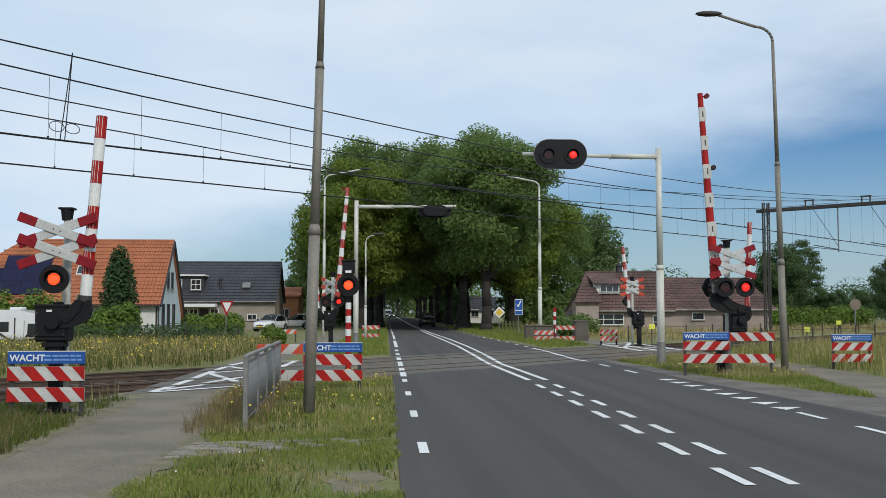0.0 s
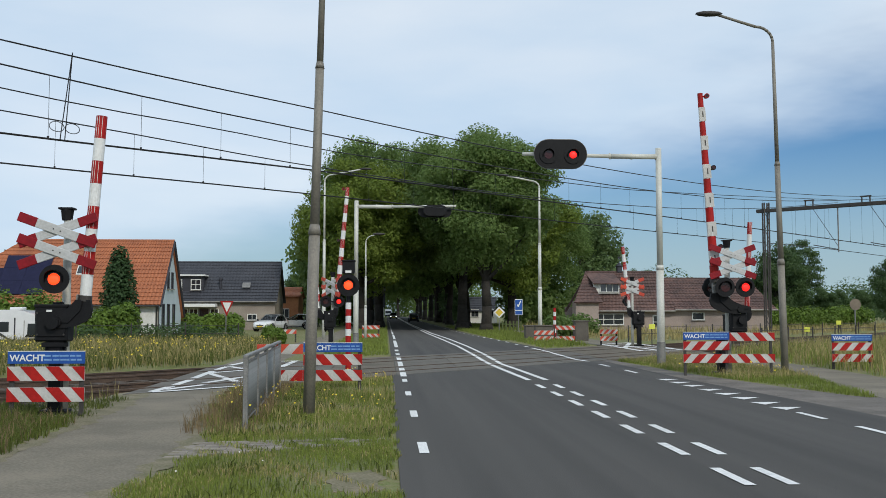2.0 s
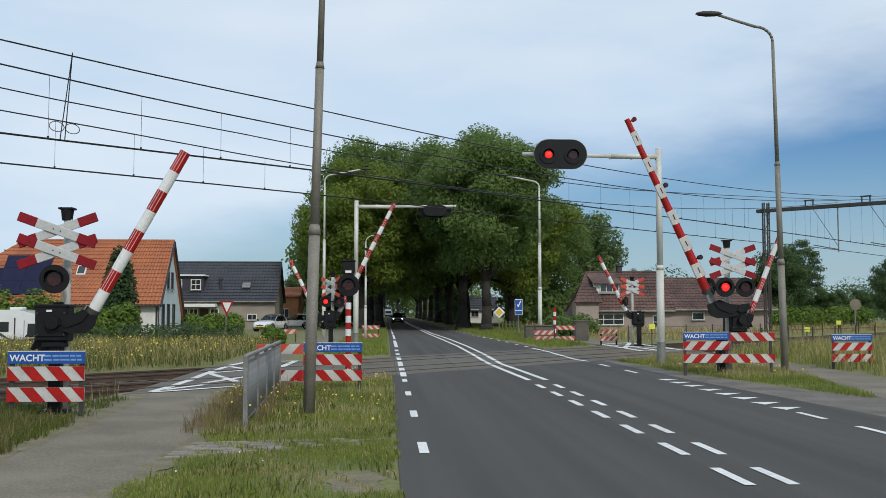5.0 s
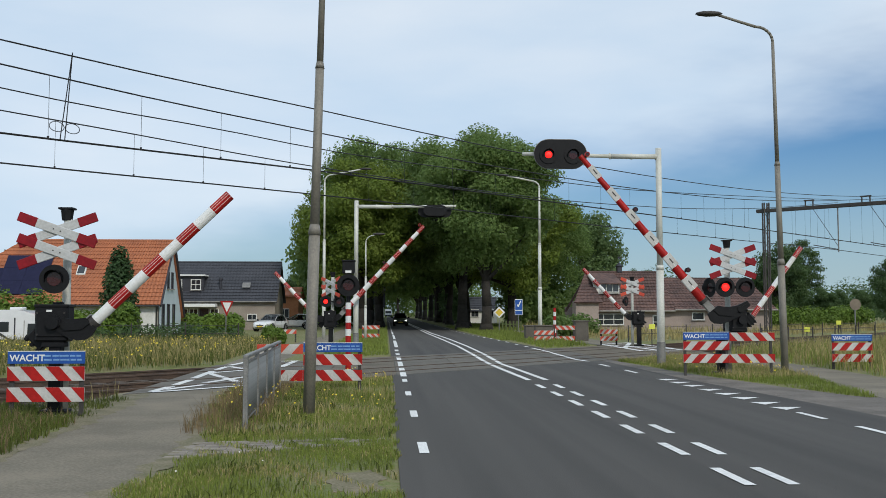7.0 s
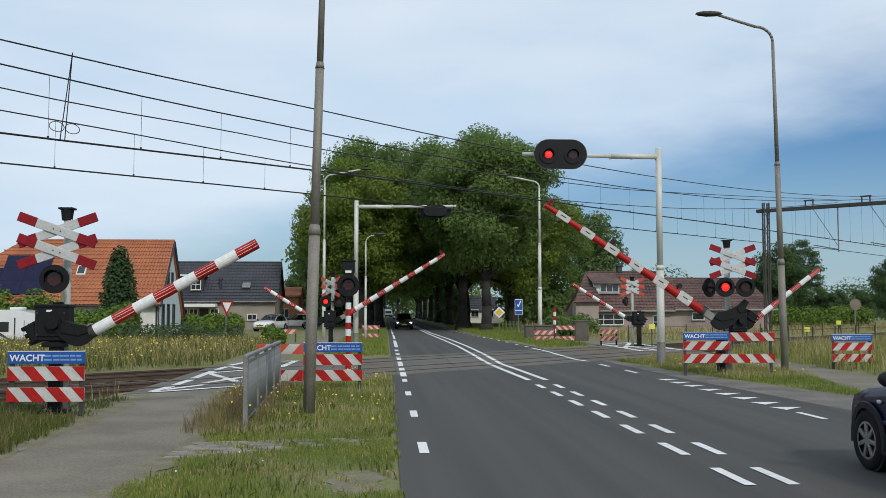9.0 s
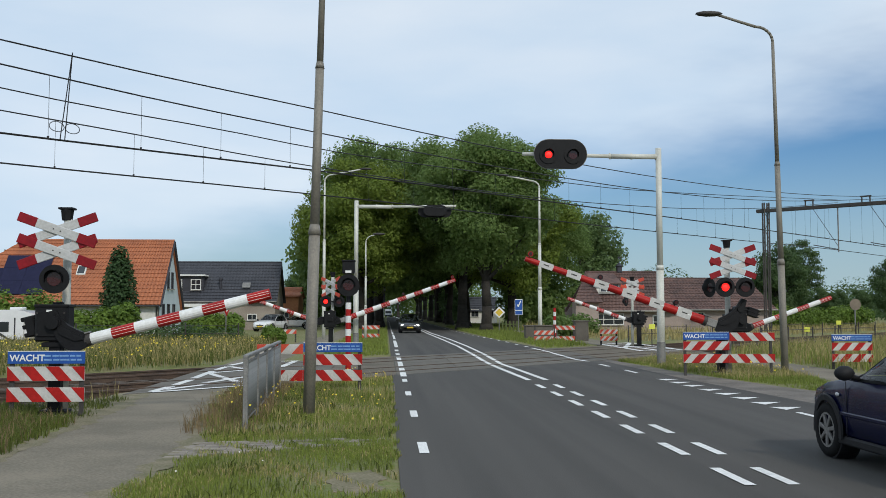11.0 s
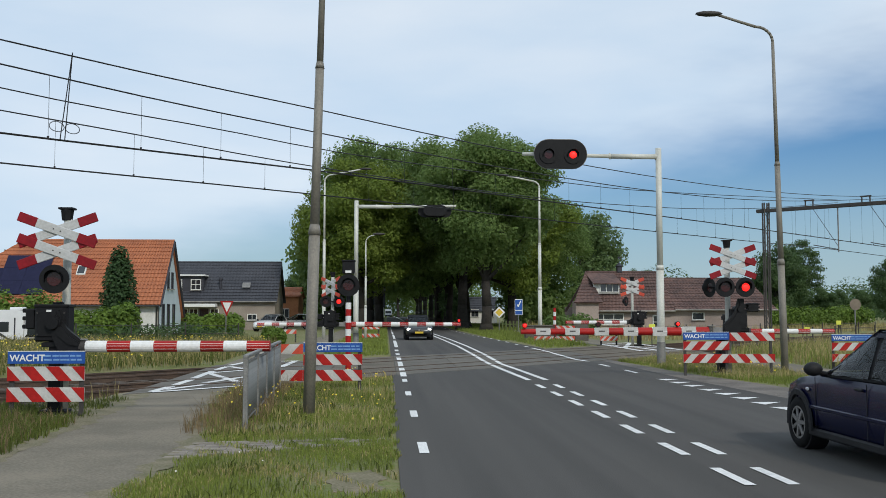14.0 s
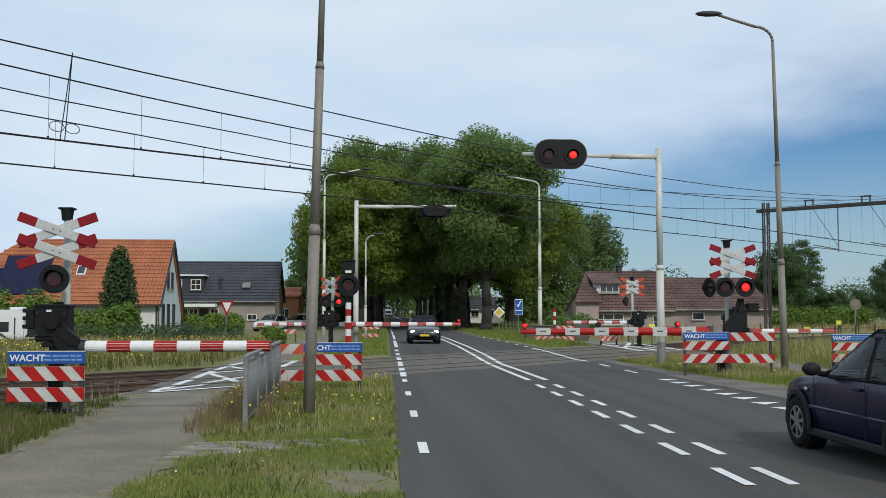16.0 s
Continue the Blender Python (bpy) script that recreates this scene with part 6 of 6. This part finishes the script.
    f = [bm.verts.new(p) for p in ((-0.58, -0.27, 1.485), (0.58, -0.27, 1.485), (0.66, 0.78, 0.965), (-0.66, 0.78, 0.965))]
    bm.faces.new(f)
    for v in bm.verts:
        v.co += Vector((0, 0.012, 0.016))
    part("windscreen", bm, CARGLASS, t)
    bm = bmesh.new()
    bm.faces.new([bm.verts.new(p) for p in ((0.52, -1.58, 1.4), (-0.52, -1.58, 1.4), (-0.6, -1.93, 1.06), (0.6, -1.93, 1.06))])
    part("rear_window", bm, CARGLASS, t)
    part("grille", box(0.7, 0.05, 0.1, (0, 2.0, 0.55), 0.02), PLASTIC, body)
    part("lower_grille", box(1.0, 0.06, 0.13, (0, 1.99, 0.36), 0.02), PLASTIC, body)
    part("badge", tube((0, 2.02, 0.6), (0, 2.04, 0.6), 0.055, seg=14), ALLOY, body)
    part("number_plate", box(0.5, 0.02, 0.11, (0, 2.045, 0.45), 0.004), YELLOW, body)
    part("number_plate", box(0.5, 0.02, 0.11, (0, -2.045, 0.62), 0.004), YELLOW, body)
    part("underside", box(1.4, 3.6, 0.12, (0, 0, 0.25), 0.02), PLASTIC, body)
    wheels = [wheel_part(t, s * 0.865, y, s) for s in (-1, 1) for y in (1.28, -1.28)]
    return t, wheels


CARS, WHEELS = [], []


def vehicles():
    t, w = car(NAVY, "dark navy hatchback braking to a stop before the barrier", "cars")
    rows = [(0, -75.0), (2, -45.0), (4, -15.0), (5, -3.0), (6, 3.6), (7, 6.9), (7.5, 7.8), (8, 8.45), (8.5, 9.05), (9, 9.55), (9.5, 9.87), (11.3, 10.62), (11.5, 10.7), (12, 10.88), (12.5, 11.02), (13, 11.13), (13.5, 11.22), (14, 11.29), (14.5, 11.32), (15, 11.34), (16, 11.34)]
    CARS.append((t, [(a, 6.04, y - 0.55, 0.0) for a, y in rows]))
    WHEELS.append((w, rows))
    t, _ = car(DARKPAINT, "charcoal car with headlights on approaching the barrier", "cars", True)
    rows = [(0, 285), (2, 222), (4, 166), (6.5, 124), (7, 118), (8, 106), (9, 96), (11.5, 75.5), (12, 72), (13, 66), (14, 60.5), (15, 56.5), (16, 53.5)]
    CARS.append((t, [(a, float(np.interp(y, [53, 60, 75, 100, 300], [2.05, 2.0, 1.95, 1.75, 1.7])), y, 180.0) for a, y in rows]))
    t, _ = car(DARKPAINT, "dark car driving away under the trees", "cars")
    CARS.append((t, [(0, 4.75, 112, 0), (1, 4.7, 136, 0), (2, 4.7, 166, 0), (3, 4.7, 200, 0), (4, 4.7, 236, 0), (6, 4.7, 312, 0), (16, 4.7, 700, 0)]))
    t, _ = car(WHITEPAINT, "white parked car before the garden hedge", "cars", name="parked_car")
    t.matrix_basis = pose(-10.2, 87, -0.03, 0, 0, 160)
    t, _ = car(WHITEPAINT, "silver-white parked car beside the houses", "cars", name="parked_car")
    t.matrix_basis = pose(-9.0, 98, -0.03, 0, 0, 80)
    # camper
    t = thing("camper_van", "white motorhome parked behind the railway", "camper", pose(-19.8, 51, -0.03, 0, 0, 0))
    m = Matrix.Translation((0, -1.1, 0))
    part("body", prism([(-4.6, 0.3), (-4.6, 1.83), (1.2, 1.83), (1.6, 1.79), (1.95, 1.68), (2.35, 1.52), (2.6, 1.2), (2.95, 0.95), (3.0, 0.35)], 2.1, m=m), WHITEPAINT, t)
    part("roof_hatch", box(0.63, 0.6, 0.15, (1.22, -0.6, 1.89), 0.03), WHITEPAINT, t)
    part("cab_window", prism([(1.88, 0.6), (1.9, 1.14), (2.42, 1.14), (2.55, 0.95), (2.5, 0.5)], 0.02, m=Matrix.Translation((0, -1.125, 0))), PANE, t)
    part("side_window", box(1.1, 0.03, 0.5, (0.42, -1.115, 0.98), 0.01), PANE, t)
    part("body_stripe", prism([(-3.0, 0.95), (0.5, 0.72), (1.15, 0.3), (1.05, 0.28), (0.4, 0.62), (-3.0, 0.86)], 0.02, m=Matrix.Translation((0, -1.122, 0))), DARKTRIM, t)
    part("door_line", box(0.06, 0.02, 1.15, (1.26, -1.112, 0.85)), DARKTRIM, t)
    part("cab_door_line", box(0.03, 0.02, 1.0, (1.72, -1.112, 0.8)), CONCRETE, t)
    part("fender_flare", box(0.9, 0.04, 0.08, (2.1, -1.115, 0.42), 0.015), CONCRETE, t)
    for x in (2.1, -3.2):
        wheel = tube((x, -1.12, 0.35), (x, -0.85, 0.35), 0.35, seg=20)
        part("wheel", wheel, RUBBER, t)
    # far pale van
    t = thing("van", "pale delivery van far along the avenue", "van", pose(0.7, 300, 0))
    part("body", box(2.1, 4.5, 1.9, (0, 0, 1.45), 0.15), WHITEPAINT, t)
    part("windscreen", box(1.7, 0.05, 0.7, (0, -2.27, 1.6), 0.02), PANE, t)
    part("bumper", box(2.0, 0.2, 0.3, (0, -2.25, 0.55), 0.05), PLASTIC, t)
    for sx in (-0.85, 0.85):
        part("wheel", tube((sx - 0.1, -1.4, 0.33), (sx + 0.1, -1.4, 0.33), 0.36, seg=16), RUBBER, t)


# ---- small roadside things ----
SIGNBACK = mat("weathered_sign_back", (0.2, 0.16, 0.115), (0.14, 0.115, 0.085), rough=0.7, scale=3, fine=30, bump=0.1)


def sign_post(name, label, x, y, h, r=0.035):
    t = thing(name, label, "traffic sign", pose(x, y, -0.03))
    part("post", tube((0, 0, 0), (0, 0, h), r, seg=10), STEEL, t)
    return t


def roadside():
    t = sign_post("yield_sign", "white yield triangle with red border, point down", -10.7, 66, 2.5)
    t.matrix_basis = pose(-10.7, 66, -0.03, 0, 0, 48)
    part("plate", prism([(-0.56, 2.45), (0.56, 2.45), (0, 1.45)], 0.02, m=Matrix.Translation((0, -0.06, 0))), RED, t)
    part("face", prism([(-0.37, 2.35), (0.37, 2.35), (0, 1.69)], 0.01, m=Matrix.Translation((0, -0.075, 0))), WHITE, t)
    t = sign_post("priority_sign", "yellow diamond priority sign with white border", 6.82 * 80 / 60 + 0.25, 80, 2.1)
    part("plate", prism([(-0.48, 1.68), (0, 2.16), (0.48, 1.68), (0, 1.2)], 0.02, m=Matrix.Translation((0, -0.06, 0))), WHITE, t)
    part("face", prism([(-0.32, 1.68), (0, 2.0), (0.32, 1.68), (0, 1.36)], 0.01, m=Matrix.Translation((0, -0.075, 0))), YELLOW, t)
    t = sign_post("information_sign", "blue upright sign with white pictogram shapes", 10.55, 77, 2.7)
    part("plate", box(0.62, 0.03, 1.25, (0, -0.06, 2.1), 0.01), WHITE, t)
    part("face", box(0.56, 0.02, 0.8, (0, -0.08, 2.28), 0.01), BLUE, t)
    part("lower_face", box(0.56, 0.02, 0.3, (0, -0.08, 1.66), 0.01), BLUE, t)
    part("symbol", prism([(-0.15, 2.2), (0.0, 2.1), (0.2, 2.6), (0.12, 2.62), (0, 2.3), (-0.1, 2.32)], 0.01, m=Matrix.Translation((0, -0.1, 0))), WHITE, t)
    t = sign_post("round_sign", "round grey-brown back of a traffic sign", 27.2, 55, 2.3)
    part("plate", tube((0, -0.07, 2.15), (0, -0.05, 2.15), 0.33, seg=24), SIGNBACK, t)
    for x, y, z in ((13.0, 47, 0.95), (26.2, 55, 1.05), (22.1, 50, 0.75)):
        t = thing("marker_plate", "small yellow marker plate on a stake in the grass", "marker", pose(x, y, -0.03))
        part("stake", tube((0, 0, 0), (0, 0, z), 0.025, seg=6), MAST, t)
        part("plate", box(0.3, 0.02, 0.24, (0, -0.03, z + 0.05), 0.01), YELLOWGREEN, t)
    # striped marker post and fencing beyond the tracks
    t = thing("marker_post", "red and white striped marker post", "marker post", pose(9.95, 57, -0.03))
    for k in range(8):
        part("post_length", tube((0, 0, k * 0.245), (0, 0, (k + 1) * 0.245), 0.085, seg=14), RED if k % 2 else WHITE, t)
    t = thing("striped_barrier", "low red and white striped fence beside the road", "barrier", pose(8.6, 56.2, -0.03))
    striped_board(t, 0, 0.06, 1.15, 0.24, 1, 3, ORANGERED), striped_board(t, 0, 0.4, 1.15, 0.24, 1, 3, ORANGERED)
    striped_board(t, 1.3, 0.06, 1.1, 0.24, -1, 3, ORANGERED), striped_board(t, 1.3, 0.68, 1.1, 0.24, -1, 3, ORANGERED)
    for x in (0.05, 1.2, 2.35):
        part("leg", box(0.08, 0.06, 0.95, (x, 0.05, 0.47)), MAST, t)
    t = thing("relay_cabinet", "weathered grey-brown cabinet beside the crossing", "cabinet", pose(11.5, 57, -0.03))
    part("body", box(0.8, 0.7, 1.15, (0, 0, 0.57), 0.03), DARKWOOD, t)
    part("lid", box(0.9, 0.8, 0.08, (0, 0, 1.18), 0.02), DARKWOOD, t)
    t = thing("relay_cabinet", "long low grey-brown cabinet by the fence", "cabinet", pose(9.6, 60, -0.03))
    part("body", box(2.0, 0.6, 0.85, (0, 0, 0.42), 0.03), DARKWOOD, t)
    part("lid", box(2.1, 0.7, 0.07, (0, 0, 0.87), 0.02), DARKWOOD, t)
    t = thing("striped_barrier", "red and white striped fence beyond the railway", "barrier", pose(-6.4, 55, -0.03))
    striped_board(t, 0, 0.5, 1.4, 0.24, 1, 3, ORANGERED)
    for x in (0.05, 1.35):
        part("leg", box(0.08, 0.06, 0.72, (x, 0.05, 0.36)), MAST, t)
    t = thing("striped_barrier", "striped fence behind the signal post", "barrier", pose(-1.5, 62, -0.03))
    striped_board(t, 0, 0.1, 1.1, 0.24, -1, 3, ORANGERED), striped_board(t, 0, 0.62, 1.1, 0.24, -1, 3, ORANGERED)
    for x in (0.05, 1.05):
        part("leg", box(0.08, 0.06, 0.86, (x, 0.05, 0.43)), MAST, t)
    t = thing("striped_barrier", "small striped fence beside the far signal", "barrier", pose(11.0, 49.5, -0.03))
    striped_board(t, 0, 0.25, 0.9, 0.22, 1, 3, ORANGERED), striped_board(t, 0, 0.6, 0.9, 0.22, 1, 3, ORANGERED)
    for x in (0.05, 0.85):
        part("leg", box(0.08, 0.06, 0.82, (x, 0.05, 0.41)), BLACK, t)
    # field fence along the tracks
    for pts, label, h in (([(-30, 50), (-8, 53.5)], "dark wire field fence in the tall grass", 1.05), ([(13.6, 54), (40, 75)], "dark rail fence along the meadow", 0.9), ([(14.5, 40), (34, 58)], "low dark wire fence in the straw grass", 0.95)):
        f = thing("field_fence", label, "fence")
        a, b = Vector(pts[0]), Vector(pts[1])
        n = int((b - a).length / 2.6)
        for k in range(n + 1):
            p = a.lerp(b, k / n)
            part("post", box(0.06, 0.06, h + 0.1, (p.x, p.y, h / 2), 0.01), MAST, f)
        for z in (h * 0.5, h * 0.92):
            part("rail", tube((a.x, a.y, z), (b.x, b.y, z), 0.012, seg=5), MAST, f)
    gate = thing("garden_gate", "low green wooden fence under the trees", "fence", pose(10.1, 84, -0.03))
    for k in range(6):
        part("paling", box(0.14, 0.06, 0.95, (k * 0.32, 0, 0.47), 0.01), OAKWOOD, gate)
    part("rail", box(1.9, 0.05, 0.1, (0.8, 0.05, 0.65)), OAKWOOD, gate)


DARKWOOD = mat("weathered_board", (0.13, 0.115, 0.095), (0.085, 0.075, 0.062), rough=0.9, scale=2, fine=20, bump=0.2)
OAKWOOD = mat("mossy_wood", (0.1, 0.13, 0.04), (0.07, 0.09, 0.03), rough=0.9, bump=0.2)


# ---- the place ----
ground()
roads()
markings()
barriers()
gantries()
poles()
railing()
overhead()
wait_board(-6.17, 16.35, 1.24, 0.23, leans=(-1,))
wait_board(-1.79, 21.4, 1.28, 0.2, left_extra=1.0, leans=(-1,), label="blue warning board with striped boards in the verge")
wait_board(7.97, 25.75, 1.26, 0.33, right_extra=1.24, leans=(1,), label="wide blue warning board with two pairs of striped boards")
wait_board(13.35, 28.5, 1.25, 0.2, leans=(1,), label="shaded blue warning board with striped boards in grass")
trees()
shrubs()
house_orange()
house_grey()
house_brown()
far_houses()
vehicles()
roadside()
meadows()


# ---- motion ----
def keyed_arms():
    full = {"left": [(0, 86.2), (2.4, 86.2), (3.0, 80.2), (3.5, 74.8), (4.0, 70.2), (7, 44.1), (9, 28.7), (12.5, 4.4), (13.0, 1.4), (13.4, 0), (16, 0)],
            "right": [(0, 86.3), (2.45, 86.3), (3.0, 82.1), (3.5, 77.5), (4.0, 73.4), (7, 49.6), (9, 33.7), (12.5, 6.9), (13.3, 1.0), (13.7, 0), (16, 0)],
            "far": [(0, 85), (2.45, 85), (3.0, 81), (3.5, 75.4), (4.0, 71.2), (7, 47.1), (9, 31.7), (12.5, 8.4), (13.3, 1.6), (13.8, 0), (16, 0)]}
    full["side"] = [(0, 87), (2.4, 87), (3.0, 82.6), (3.5, 78.8), (4.0, 75), (6.5, 57.2), (7, 53.4), (8, 45.6), (8.5, 41.2), (9, 37), (11.5, 14.8), (12, 10.3), (12.5, 6.2), (13, 2.4), (13.5, 0), (16, 0)]
    for arm, side, pivot, yaw, who in ARMS:
        base = Matrix.Translation(pivot) @ Matrix.Rotation(radians(yaw), 4, "Z")
        walk(arm, [(t, base @ Matrix.Rotation(radians(-side * a), 4, "Y")) for t, a in full[who]])


def keyed_lamps():
    """Alternating lamps: each bulb slides forward through its lens while lit and back into the head when dark."""
    period, start = 0.664, 0.58 - 0.664
    lit = Matrix.Translation((0, -0.02, 0))
    dark = Matrix.Translation((0, 0.13, 0))
    for bulb, m, beat in LAMPS:
        spans = []
        for k in range(26):
            a = start + k * period
            if beat == "R":
                spans.append((a, a + 0.3))
            elif beat == "L":
                spans.append((a + 0.29, a + period))
            elif beat.startswith("boom") and k > 16:
                spans.append((a, a + 0.3) if beat == "boom R" else (a + 0.29, a + period))
            elif beat in ("late", "later"):
                a += 0.0183 + 0.0105 * (a + 0.1) if beat == "late" else 0.08 + 0.006 * (a + 0.1)
                spans.append((a, a + 0.32))
        rows, on = [], any(a <= 0 < b for a, b in spans)
        rows.append((0.0, on))
        for a, b in spans:
            for t, state in ((a, True), (b, False)):
                if 0.05 < t < 15.95:
                    rows += [(t - 1 / 30, not state), (t, state)]
        rows.append((16.0, any(a <= 16 < b for a, b in spans)))
        keys, seen = [], set()
        for t, state in rows:
            if frame(t) not in seen:
                seen.add(frame(t))
                keys.append((t, m @ (lit if state else dark)))
        walk(bulb, keys)


def keyed_cars():
    for car, rows in CARS:
        walk(car, [(t, pose(x, y, 0.005, 0, 0, rz)) for t, x, y, rz in rows])
    # the near car's wheels roll as it creeps up
    for wheels, rows in WHEELS:
        ts, ys = [r[0] for r in rows], [r[1] for r in rows]
        for w in wheels:
            at = w.location.copy()
            steps = [0.0] + [7.5 + 0.25 * k for k in range(35)]
            walk(w, [(t, Matrix.Translation(at) @ Matrix.Rotation(-(float(np.interp(max(t, 7.5), ts, ys)) - 8.1) / 0.315, 4, "X")) for t in steps])


def motions():
    keyed_arms()
    keyed_lamps()
    keyed_cars()


motions()
